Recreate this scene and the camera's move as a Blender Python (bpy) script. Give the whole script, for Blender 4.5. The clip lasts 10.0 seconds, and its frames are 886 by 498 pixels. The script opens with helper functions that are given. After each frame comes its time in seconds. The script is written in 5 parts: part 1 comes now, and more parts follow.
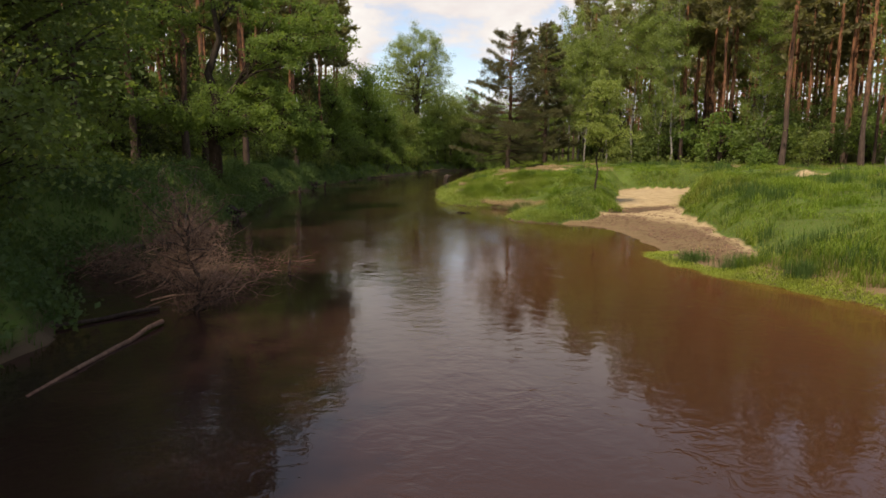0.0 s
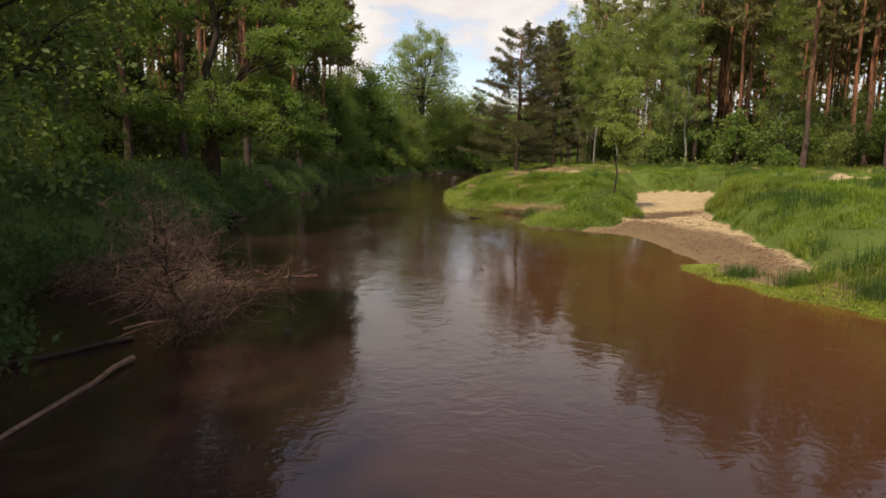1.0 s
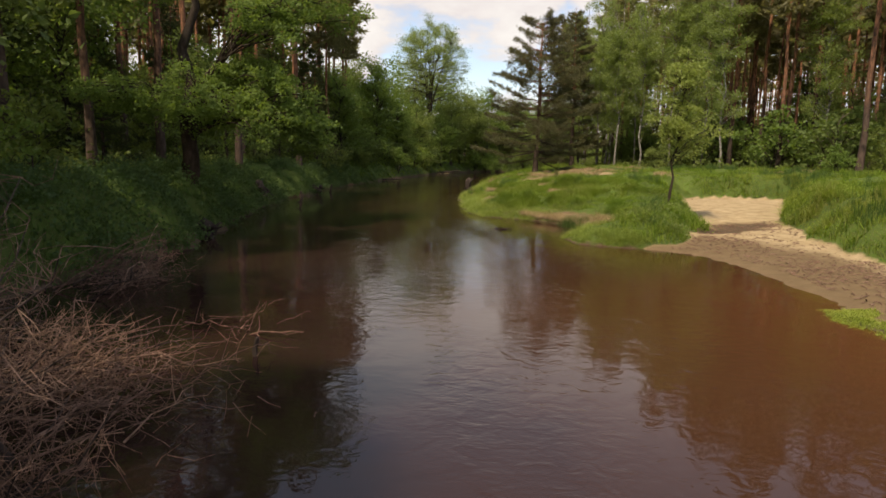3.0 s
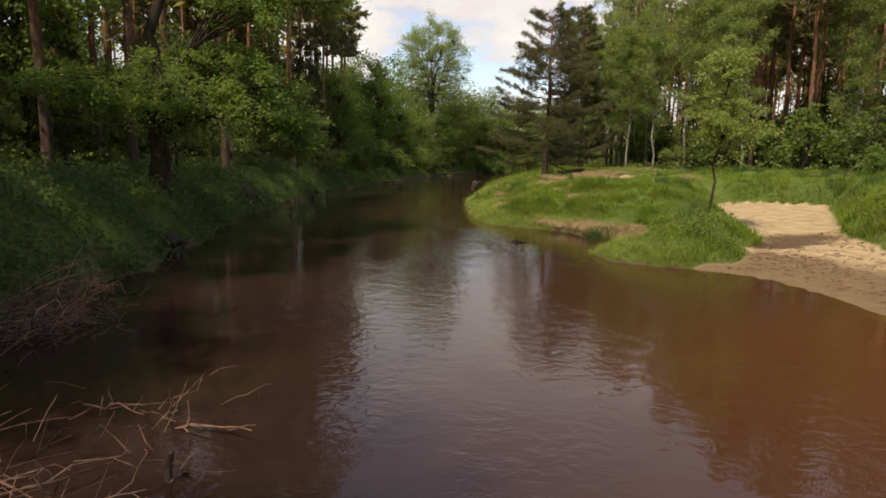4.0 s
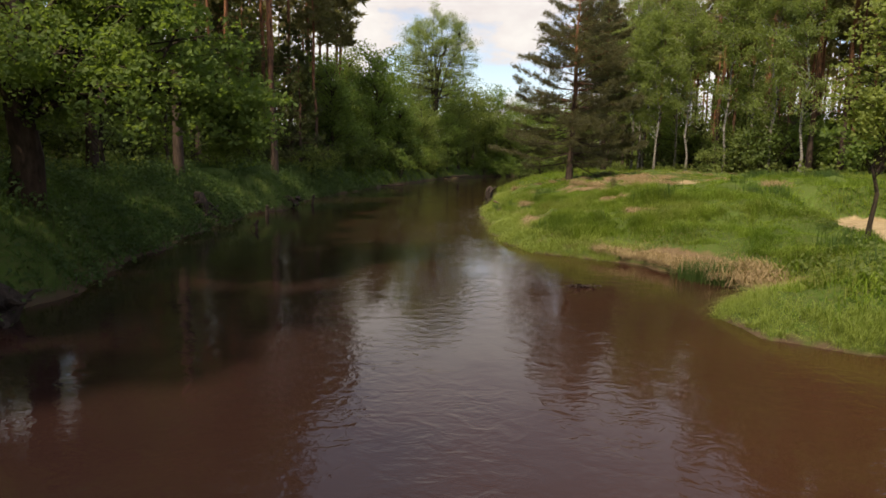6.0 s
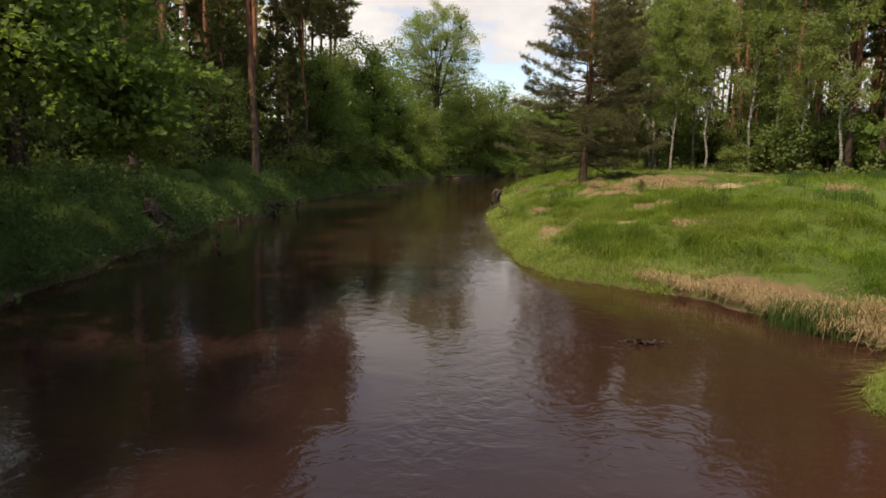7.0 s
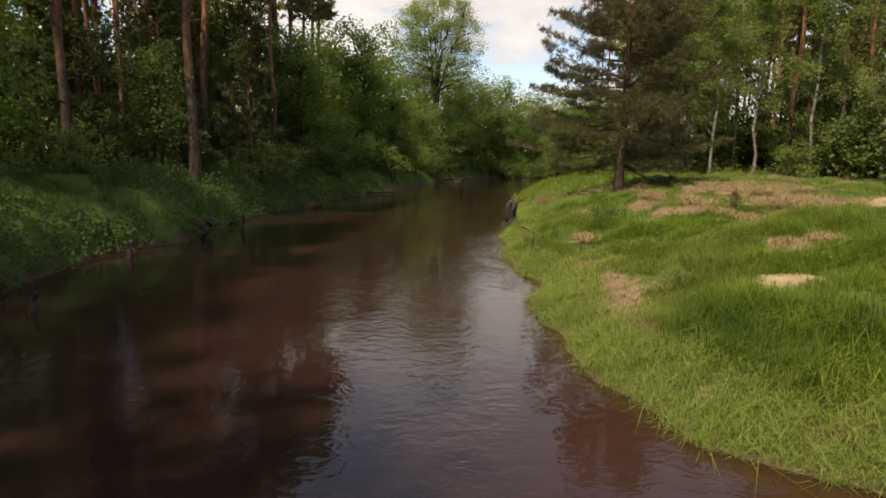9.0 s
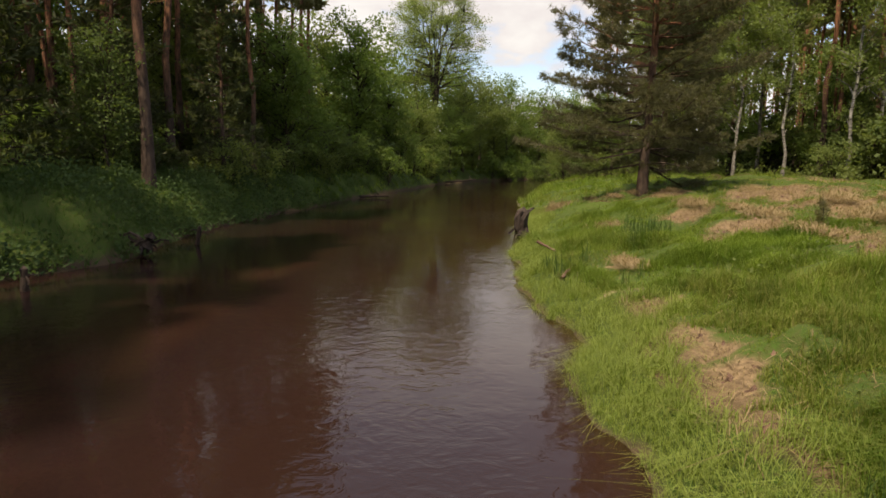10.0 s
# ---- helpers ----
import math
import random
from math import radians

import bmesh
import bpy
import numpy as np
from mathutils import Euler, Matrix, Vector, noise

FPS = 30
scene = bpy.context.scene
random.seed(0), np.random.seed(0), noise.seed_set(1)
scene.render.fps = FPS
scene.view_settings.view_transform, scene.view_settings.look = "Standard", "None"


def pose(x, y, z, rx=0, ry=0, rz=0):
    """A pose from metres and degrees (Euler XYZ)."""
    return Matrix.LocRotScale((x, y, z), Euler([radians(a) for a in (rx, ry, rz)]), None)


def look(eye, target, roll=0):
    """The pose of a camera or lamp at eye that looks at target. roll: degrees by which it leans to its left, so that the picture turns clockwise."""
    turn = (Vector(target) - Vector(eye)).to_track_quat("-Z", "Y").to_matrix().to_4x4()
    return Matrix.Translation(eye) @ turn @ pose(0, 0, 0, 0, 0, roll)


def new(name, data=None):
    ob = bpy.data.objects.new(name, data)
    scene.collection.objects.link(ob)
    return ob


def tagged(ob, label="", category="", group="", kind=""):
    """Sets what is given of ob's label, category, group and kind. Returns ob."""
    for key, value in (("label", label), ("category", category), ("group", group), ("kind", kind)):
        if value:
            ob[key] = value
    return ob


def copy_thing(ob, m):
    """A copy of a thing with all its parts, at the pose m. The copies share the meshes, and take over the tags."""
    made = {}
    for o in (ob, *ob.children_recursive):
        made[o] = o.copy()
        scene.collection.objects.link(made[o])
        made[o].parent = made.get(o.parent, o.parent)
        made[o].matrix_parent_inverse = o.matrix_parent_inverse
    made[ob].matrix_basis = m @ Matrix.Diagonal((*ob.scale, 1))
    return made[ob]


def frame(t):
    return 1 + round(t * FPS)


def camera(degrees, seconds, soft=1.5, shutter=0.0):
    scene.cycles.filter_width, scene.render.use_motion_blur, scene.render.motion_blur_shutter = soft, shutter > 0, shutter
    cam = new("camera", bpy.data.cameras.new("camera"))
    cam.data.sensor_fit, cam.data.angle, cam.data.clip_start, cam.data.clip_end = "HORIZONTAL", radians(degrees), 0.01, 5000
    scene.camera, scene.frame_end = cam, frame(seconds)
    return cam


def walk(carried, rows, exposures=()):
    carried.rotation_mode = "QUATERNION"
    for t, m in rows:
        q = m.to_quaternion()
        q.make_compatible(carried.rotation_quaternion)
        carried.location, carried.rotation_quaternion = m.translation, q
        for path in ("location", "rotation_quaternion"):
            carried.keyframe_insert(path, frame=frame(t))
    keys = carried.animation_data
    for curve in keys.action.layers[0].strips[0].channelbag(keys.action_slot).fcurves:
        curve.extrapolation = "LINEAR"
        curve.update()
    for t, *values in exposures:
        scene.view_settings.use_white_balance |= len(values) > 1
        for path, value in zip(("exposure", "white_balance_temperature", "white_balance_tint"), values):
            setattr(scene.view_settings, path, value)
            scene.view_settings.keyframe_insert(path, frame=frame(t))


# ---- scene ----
cam = camera(71.0, 10.0, 1.65)
PATH = [
    (0, (0.024, 0.043, 2.358), (0.026, 2.022, 2.067), 0.4),
    (0.5, (-0.098, 0.721, 2.376), (-0.103, 2.7, 2.087), 0.4),
    (1, (-0.265, 1.549, 2.391), (-0.274, 3.528, 2.103), 0.5),
    (1.5, (-0.434, 2.41, 2.378), (-0.446, 4.39, 2.091), 0.6),
    (2, (-0.598, 3.44, 2.357), (-0.616, 5.419, 2.072), 0.6),
    (2.5, (-0.724, 4.551, 2.357), (-0.746, 6.53, 2.071), 0.7),
    (2.7, (-0.797, 5.01, 2.355), (-0.818, 6.988, 2.066), 0.9),
    (4, (-1.128, 8.592, 2.37), (-1.154, 10.572, 2.086), 0.8),
    (4.5, (-1.279, 10.067, 2.347), (-1.305, 12.046, 2.064), 0.9),
    (5, (-1.423, 11.693, 2.35), (-1.45, 13.673, 2.068), 1.0),
    (5.5, (-1.515, 13.287, 2.347), (-1.543, 15.267, 2.066), 1.0),
    (5.7, (-1.557, 13.996, 2.328), (-1.586, 15.976, 2.05), 1.0),
    (7, (-1.649, 18.749, 2.369), (-1.684, 20.729, 2.087), 0.9),
    (7.5, (-1.643, 20.547, 2.369), (-1.68, 22.526, 2.087), 0.9),
    (8, (-1.644, 22.465, 2.382), (-1.682, 24.444, 2.101), 0.9),
    (8.5, (-1.656, 24.316, 2.375), (-1.694, 26.296, 2.096), 0.9),
    (9, (-1.648, 26.283, 2.383), (-1.688, 28.263, 2.104), 0.9),
    (9.5, (-1.65, 28.012, 2.372), (-1.692, 29.992, 2.096), 0.9),
    (10, (-1.632, 29.897, 2.36), (-1.674, 31.877, 2.086), 0.8),
]
walk(cam, [(t, look(eye, target, roll)) for t, eye, target, roll in PATH], [(0, 0.71, 7700, 12), (10, 0.71, 7700, 12)])

# ---- world, sun ----
SUN_EL, SUN_AZ = radians(60), radians(-148)      # azimuth from +y towards +x
TO_SUN = Vector((math.sin(SUN_AZ) * math.cos(SUN_EL), math.cos(SUN_AZ) * math.cos(SUN_EL), math.sin(SUN_EL)))


def node(tree, kind, inputs=None, **props):
    n = tree.nodes.new(kind)
    for k, v in props.items():
        setattr(n, k, v)
    for k, v in (inputs or {}).items():
        if isinstance(v, bpy.types.NodeSocket):
            tree.links.new(v, n.inputs[k])
        else:
            n.inputs[k].default_value = v
    return n


def maths(tree, op, a, b=0.0, clamp=False):
    n = node(tree, "ShaderNodeMath", {0: a, 1: b}, operation=op)
    n.use_clamp = clamp
    return n.outputs[0]


def ramp(tree, fac, stops):
    n = node(tree, "ShaderNodeValToRGB", {0: fac})
    els = n.color_ramp.elements
    while len(els) < len(stops):
        els.new(0.5)
    for e, (p, c) in zip(els, stops):
        e.position, e.color = p, (*c, 1) if len(c) == 3 else c
    return n.outputs[0]


def mix(tree, fac, a, b, blend="MIX"):
    n = node(tree, "ShaderNodeMix", {0: fac}, data_type="RGBA", blend_type=blend)
    for i, v in ((6, a), (7, b)):
        if isinstance(v, bpy.types.NodeSocket):
            tree.links.new(v, n.inputs[i])
        else:
            n.inputs[i].default_value = (*v, 1)
    return n.outputs[2]


def build_world():
    world = bpy.data.worlds.new("sky")
    scene.world = world
    world.use_nodes = True
    t = world.node_tree
    t.nodes.clear()
    sky = node(t, "ShaderNodeTexSky", sky_type="NISHITA", sun_disc=False, sun_elevation=SUN_EL, sun_rotation=SUN_AZ,
               air_density=1.0, dust_density=1.0, ozone_density=1.5)
    blue = mix(t, 1.0, sky.outputs[0], (0.136, 0.134, 0.138), "MULTIPLY")
    co = node(t, "ShaderNodeTexCoord").outputs["Generated"]
    high = node(t, "ShaderNodeSeparateXYZ", {0: co}).outputs[2]
    way = node(t, "ShaderNodeMapping", {0: co, 1: CLOUD_SHIFT, 3: (1.0, 1.0, 2.1)}).outputs[0]
    big = node(t, "ShaderNodeTexNoise", {"Vector": way, "Scale": 2.6, "Detail": 10.0, "Roughness": 0.56, "Distortion": 0.1}).outputs[0]
    cover = ramp(t, big, [(0.42, (0, 0, 0)), (0.475, (1, 1, 1))])
    veil = node(t, "ShaderNodeMapRange", {0: high, 1: 0.24, 2: 0.46}, interpolation_type="SMOOTHSTEP").outputs[0]
    cover = mix(t, veil, cover, (0.27, 0.27, 0.27))
    body = node(t, "ShaderNodeTexNoise", {"Vector": way, "Scale": 6.0, "Detail": 7.0, "Roughness": 0.55}).outputs[0]
    lit = maths(t, "ADD", maths(t, "MULTIPLY", body, 0.6), maths(t, "MULTIPLY", maths(t, "SUBTRACT", big, 0.45), 1.6))
    white = ramp(t, lit, [(0.2, (0.43, 0.42, 0.48)), (0.48, (0.57, 0.60, 0.645))])
    both = mix(t, cover, blue, white)
    back = node(t, "ShaderNodeBackground", {0: both, 1: 1.0})
    t.links.new(back.outputs[0], node(t, "ShaderNodeOutputWorld").inputs[0])


CLOUD_SHIFT = (0.0, 0.0, 0.0)
build_world()
sun = new("sun", bpy.data.lights.new("sun", "SUN"))
sun.data.energy, sun.data.angle, sun.data.color = 3.6, radians(1.5), (1.0, 0.92, 0.78)
sun.matrix_world = look(TO_SUN * 100, (0, 0, 0))


# ---- materials ----
def material(name):
    m = bpy.data.materials.new(name)
    m.use_nodes = True
    t = m.node_tree
    t.nodes.clear()
    return m, t


def finish(t, shader):
    t.links.new(shader, node(t, "ShaderNodeOutputMaterial").inputs[0])


def leaf_material(name, dark, light, glow=0.35, patch=0.5, dry=None, gloss=0.18, mottle=1.0):
    """Leaves or blades: each one a shade of its own, with larger patches, and some light let through."""
    m, t = material(name)
    rnd = node(t, "ShaderNodeNewGeometry").outputs["Random Per Island"]
    co = node(t, "ShaderNodeTexCoord").outputs["Object"]
    big = node(t, "ShaderNodeTexNoise", {"Vector": co, "Scale": patch, "Detail": 3.0}).outputs[0]
    mixf = maths(t, "ADD", maths(t, "MULTIPLY", rnd, 0.4), maths(t, "ADD", maths(t, "MULTIPLY", maths(t, "SUBTRACT", big, 0.5), mottle), 0.28), True)
    col = mix(t, mixf, dark, light)
    if dry:
        far = node(t, "ShaderNodeTexNoise", {"Vector": co, "Scale": 0.22, "Detail": 5.0, "Roughness": 0.65}).outputs[0]
        odd = node(t, "ShaderNodeTexWhiteNoise", {"W": rnd}, noise_dimensions="1D").outputs[0]
        f = maths(t, "ADD", maths(t, "MULTIPLY", maths(t, "SUBTRACT", far, 0.485), 3.0), maths(t, "MULTIPLY", maths(t, "SUBTRACT", odd, 0.5), 0.9), True)
        col = mix(t, f, col, dry)
    p = node(t, "ShaderNodeBsdfPrincipled", {"Base Color": col, "Roughness": 0.6, "Specular IOR Level": gloss})
    tr = node(t, "ShaderNodeBsdfTranslucent", {"Color": mix(t, 0.6, col, (light[0] * 1.5, light[1] * 1.6, light[2] * 0.6))})
    sh = node(t, "ShaderNodeMixShader", {0: glow, 1: p.outputs[0], 2: tr.outputs[0]})
    finish(t, sh.outputs[0])
    return m


def bark_material(name, low, high, turn=(2.0, 6.0), scale=6.0, stripes=None):
    """Bark whose colour goes from low to high between two heights up the stem."""
    m, t = material(name)
    co = node(t, "ShaderNodeTexCoord").outputs["Object"]
    z = node(t, "ShaderNodeSeparateXYZ", {0: co}).outputs[2]
    grain = node(t, "ShaderNodeTexNoise", {"Vector": node(t, "ShaderNodeMapping", {0: co, 3: (1, 1, 0.3)}).outputs[0], "Scale": scale, "Detail": 7.0, "Roughness": 0.7}).outputs[0]
    blot = node(t, "ShaderNodeTexNoise", {"Vector": co, "Scale": 0.9, "Detail": 4.0}).outputs[0]
    up = node(t, "ShaderNodeMapRange", {0: maths(t, "ADD", z, maths(t, "MULTIPLY", maths(t, "SUBTRACT", blot, 0.5), 4.0)), 1: turn[0], 2: turn[1]}).outputs[0]
    col = mix(t, up, low, high)
    col = mix(t, ramp(t, grain, [(0.35, (1, 1, 1)), (0.62, (0, 0, 0))]), col, tuple(c * 0.35 for c in low))
    if stripes:
        s = node(t, "ShaderNodeTexNoise", {"Vector": node(t, "ShaderNodeMapping", {0: co, 3: (1.2, 1.2, 9.0)}).outputs[0], "Scale": 1.6, "Detail": 3.0}).outputs[0]
        col = mix(t, ramp(t, s, [(0.56, (0, 0, 0)), (0.62, (1, 1, 1))]), col, stripes)
    b = node(t, "ShaderNodeBump", {"Height": grain, "Strength": 0.8, "Distance": 0.03})
    p = node(t, "ShaderNodeBsdfPrincipled", {"Base Color": col, "Roughness": 0.9, "Normal": b.outputs[0], "Specular IOR Level": 0.15})
    finish(t, p.outputs[0])
    return m


def ground_material():
    """Earth and moss under the grass, with bare sand and dry litter where the masks say so."""
    m, t = material("ground")
    co = node(t, "ShaderNodeTexCoord").outputs["Object"]
    big = node(t, "ShaderNodeTexNoise", {"Vector": co, "Scale": 0.35, "Detail": 6.0, "Roughness": 0.6}).outputs[0]
    fine = node(t, "ShaderNodeTexNoise", {"Vector": co, "Scale": 14.0, "Detail": 6.0, "Roughness": 0.7}).outputs[0]
    mid = node(t, "ShaderNodeTexNoise", {"Vector": co, "Scale": 2.6, "Detail": 6.0, "Roughness": 0.65}).outputs[0]
    turf = mix(t, ramp(t, big, [(0.35, (0, 0, 0)), (0.65, (1, 1, 1))]), (0.034, 0.066, 0.012), (0.075, 0.125, 0.022))
    turf = mix(t, ramp(t, fine, [(0.4, (0, 0, 0)), (0.7, (1, 1, 1))]), turf, (0.085, 0.085, 0.03))
    sand = mix(t, ramp(t, mid, [(0.35, (0, 0, 0)), (0.68, (1, 1, 1))]), (0.24, 0.175, 0.10), (0.385, 0.30, 0.182))
    sand = mix(t, ramp(t, fine, [(0.55, (0, 0, 0)), (0.75, (1, 1, 1))]), sand, (0.22, 0.16, 0.09))
    damp = mix(t, mid, (0.085, 0.058, 0.032), (0.185, 0.130, 0.074))
    litter = mix(t, ramp(t, fine, [(0.3, (0, 0, 0)), (0.7, (1, 1, 1))]), (0.075, 0.050, 0.030), (0.31, 0.220, 0.125))
    mud = mix(t, mid, (0.055, 0.04, 0.026), (0.11, 0.078, 0.048))
    floor = mix(t, mid, (0.03, 0.035, 0.012), (0.085, 0.06, 0.03))
    edge = maths(t, "MULTIPLY", maths(t, "SUBTRACT", mid, 0.5), 0.9)

    def mask(name, lo=0.35, hi=0.65):
        a = node(t, "ShaderNodeAttribute", attribute_name=name).outputs["Fac"]
        return node(t, "ShaderNodeMapRange", {0: maths(t, "ADD", a, edge), 1: lo, 2: hi}).outputs[0]
    col = mix(t, mask("wood"), turf, floor)
    col = mix(t, mask("dry"), col, litter)
    bare = node(t, "ShaderNodeAttribute", attribute_name="sand").outputs["Fac"]
    col = mix(t, node(t, "ShaderNodeMapRange", {0: maths(t, "ADD", bare, maths(t, "MULTIPLY", edge, 0.35)), 1: 0.46, 2: 0.58}).outputs[0], col, sand)
    col = mix(t, mask("damp"), col, damp)
    col = mix(t, mask("wet"), col, mud)
    hgt = maths(t, "ADD", maths(t, "MULTIPLY", fine, 0.4), mid)
    b = node(t, "ShaderNodeBump", {"Height": hgt, "Strength": 0.9, "Distance": 0.06})
    p = node(t, "ShaderNodeBsdfPrincipled", {"Base Color": col, "Roughness": 0.95, "Normal": b.outputs[0], "Specular IOR Level": 0.1})
    finish(t, p.outputs[0])
    return m


def water_material():
    """Peat-brown river water, paler over the shallows and where sunlit water is painted in, with drifting ripples."""
    m, t = material("river_water")
    co = node(t, "ShaderNodeTexCoord").outputs["Object"]
    sh = node(t, "ShaderNodeAttribute", attribute_name="shallow_or_sunlit").outputs["Fac"]
    cloudy = node(t, "ShaderNodeTexNoise", {"Vector": co, "Scale": 0.25, "Detail": 4.0}).outputs[0]
    f = maths(t, "ADD", sh, maths(t, "MULTIPLY", maths(t, "SUBTRACT", cloudy, 0.5), 0.28), True)
    col = mix(t, f, (0.0082, 0.0056, 0.0080), (0.080, 0.0320, 0.0125))
    along = node(t, "ShaderNodeMapping", {0: co, 2: (0.0, 0.0, 0.35), 3: (0.85, 1.0, 1.0)}).outputs[0]
    swell = node(t, "ShaderNodeTexNoise", {"Vector": along, "Scale": 1.1, "Detail": 2.0, "Distortion": 0.4}).outputs[0]
    rip = node(t, "ShaderNodeTexNoise", {"Vector": along, "Scale": 4.6, "Detail": 3.0, "Roughness": 0.5, "Distortion": 1.0}).outputs[0]
    fine = node(t, "ShaderNodeTexNoise", {"Vector": along, "Scale": 17.0, "Detail": 2.0, "Roughness": 0.5}).outputs[0]
    lane = node(t, "ShaderNodeMapping", {0: co, 3: (0.5, 0.16, 1.0)}).outputs[0]
    where = ramp(t, node(t, "ShaderNodeTexNoise", {"Vector": lane, "Scale": 1.0, "Detail": 3.0, "Distortion": 0.5}).outputs[0], [(0.43, (0.22, 0.22, 0.22)), (0.62, (1, 1, 1))])
    waves = maths(t, "ADD", maths(t, "MULTIPLY", rip, 0.0180), maths(t, "MULTIPLY", fine, 0.0036))
    h = maths(t, "ADD", maths(t, "MULTIPLY", swell, 0.0110), maths(t, "MULTIPLY", waves, where))
    b = node(t, "ShaderNodeBump", {"Height": h, "Strength": 0.6, "Distance": 1.0})
    p = node(t, "ShaderNodeBsdfPrincipled", {"Base Color": col, "Roughness": 0.035, "IOR": 1.333, "Normal": b.outputs[0]})
    finish(t, p.outputs[0])
    return m


M_GROUND, M_WATER = ground_material(), water_material()
M_PINE_BARK = bark_material("pine_bark", (0.095, 0.066, 0.052), (0.34, 0.155, 0.085), (3.0, 8.0), 7.0)
M_BIRCH_BARK = bark_material("birch_bark", (0.26, 0.24, 0.21), (0.36, 0.34, 0.30), (0.5, 3.0), 9.0, (0.04, 0.035, 0.03))
M_BARK = bark_material("dark_bark", (0.06, 0.045, 0.032), (0.09, 0.072, 0.052), (0.0, 6.0), 8.0)
M_BARK_RED = bark_material("reddish_bark", (0.060, 0.038, 0.027), (0.058, 0.046, 0.036), (0.3, 2.5), 8.0)
M_DEAD = bark_material("dead_wood", (0.190, 0.112, 0.080), (0.260, 0.165, 0.120), (0.0, 1.0), 12.0)
M_DEAD_PALE = bark_material("bleached_wood", (0.30, 0.185, 0.125), (0.38, 0.26, 0.18), (0.0, 1.0), 12.0)
M_DEAD_DARK = bark_material("sodden_wood", (0.045, 0.033, 0.027), (0.095, 0.07, 0.058), (0.0, 1.0), 12.0)
M_NEEDLE = leaf_material("pine_needles", (0.082, 0.080, 0.046), (0.225, 0.205, 0.110), 0.5, 0.6)
M_NEEDLE_GREY = leaf_material("old_pine_needles", (0.056, 0.056, 0.035), (0.148, 0.140, 0.080), 0.45, 0.6)
M_NEEDLE_DARK = leaf_material("spruce_needles", (0.036, 0.050, 0.022), (0.092, 0.105, 0.044), 0.4, 0.6)
M_BIRCH = leaf_material("birch_leaves", (0.102, 0.148, 0.050), (0.260, 0.312, 0.108), 0.45, 0.5)
M_LEAF = leaf_material("maple_leaves", (0.060, 0.108, 0.030), (0.185, 0.250, 0.068), 0.5, 0.6)
M_LEAF_MID = leaf_material("alder_leaves", (0.078, 0.118, 0.037), (0.205, 0.242, 0.077), 0.5, 0.35)
M_LEAF_DARK = leaf_material("shade_leaves", (0.055, 0.088, 0.028), (0.140, 0.182, 0.056), 0.45, 0.5)
M_LEAF_YOUNG = leaf_material("young_alder_leaves", (0.120, 0.165, 0.042), (0.285, 0.325, 0.105), 0.45, 1.5)
M_GRASS = leaf_material("meadow_grass", (0.040, 0.085, 0.012), (0.205, 0.285, 0.045), 0.45, 1.2, (0.270, 0.235, 0.085), 0.12, 2.4)
M_GRASS_LIME = leaf_material("bank_grass", (0.125, 0.175, 0.032), (0.285, 0.335, 0.090), 0.4, 1.2)
M_GRASS_MAT = leaf_material("marsh_grass", (0.150, 0.200, 0.026), (0.310, 0.350, 0.075), 0.4, 1.5)
# the wooded bank's shade is in this colour: darker and bluer than meadow grass
M_GRASS_SHADE = leaf_material("dark_shade_grass", (0.036, 0.074, 0.021), (0.095, 0.148, 0.048), 0.45, 0.5, gloss=0.1)
# these herbs carry the same bank shade in their colour
M_HERB = leaf_material("shaded_herb_leaves", (0.032, 0.062, 0.024), (0.086, 0.128, 0.048), 0.4, 0.7, gloss=0.1)
M_STRAW = leaf_material("straw", (0.16, 0.110, 0.060), (0.39, 0.295, 0.165), 0.2, 1.0)


# ---- the lie of the land ----
RIGHT_SHORE = [(14, -60), (11, -20), (9.0, 0), (7.6, 7), (7.0, 10.1), (6.2, 11.9), (5.3, 13.6), (5.0, 15.0), (5.5, 15.8), (5.65, 17.0), (5.7, 18.7), (5.6, 20.2), (5.2, 21.6),
               (4.2, 22.5), (3.3, 22.9), (2.65, 23.5), (2.5, 24.6), (2.7, 25.3), (3.6, 25.8), (4.1, 26.4), (3.7, 27.1), (3.35, 28.2), (2.7, 29.8), (1.6, 30.4), (0.5, 31.5), (0.0, 33.0),
               (-0.3, 35.6), (-0.35, 37.0), (0.15, 38.0), (-0.1, 39.1), (-0.45, 41.8), (-0.1, 46), (0.3, 50), (1.1, 57), (2.2, 69), (4.2, 80), (8, 100), (16, 116), (32, 126), (70, 134), (140, 138)]
LEFT_SHORE = [(-7, -60), (-6.2, -20), (-6.0, 0), (-5.7, 5), (-5.2, 7.6), (-5.5, 8.9), (-7.4, 10.6), (-8.1, 12.5), (-8.2, 15), (-7.8, 18), (-7.5, 21.3), (-8.2, 24.2), (-9.0, 28), (-9.7, 32.5), (-10.0, 37),
              (-10.4, 41.5), (-9.5, 44.6), (-10.1, 47), (-10.2, 50), (-9.8, 54.3), (-9.4, 60), (-8.0, 70), (-6.6, 81), (-3.4, 101), (2, 116), (11, 130), (26, 142), (70, 152), (140, 158)]
SAND = [(4.4, 22.4), (5.3, 20.6), (5.4, 18.4), (5.3, 16.2), (5.7, 15.0), (6.1, 13.2), (6.7, 13.2), (7.2, 14.6), (7.8, 16.5), (8.1, 18.0), (8.4, 19.8), (8.8, 22.4), (9.6, 25.3), (11.9, 30.2), (14.6, 34.6),
        (10.8, 36.8), (9.3, 33.2), (8.3, 30.4), (7.7, 27.2), (6.9, 25.0), (5.8, 23.4)]
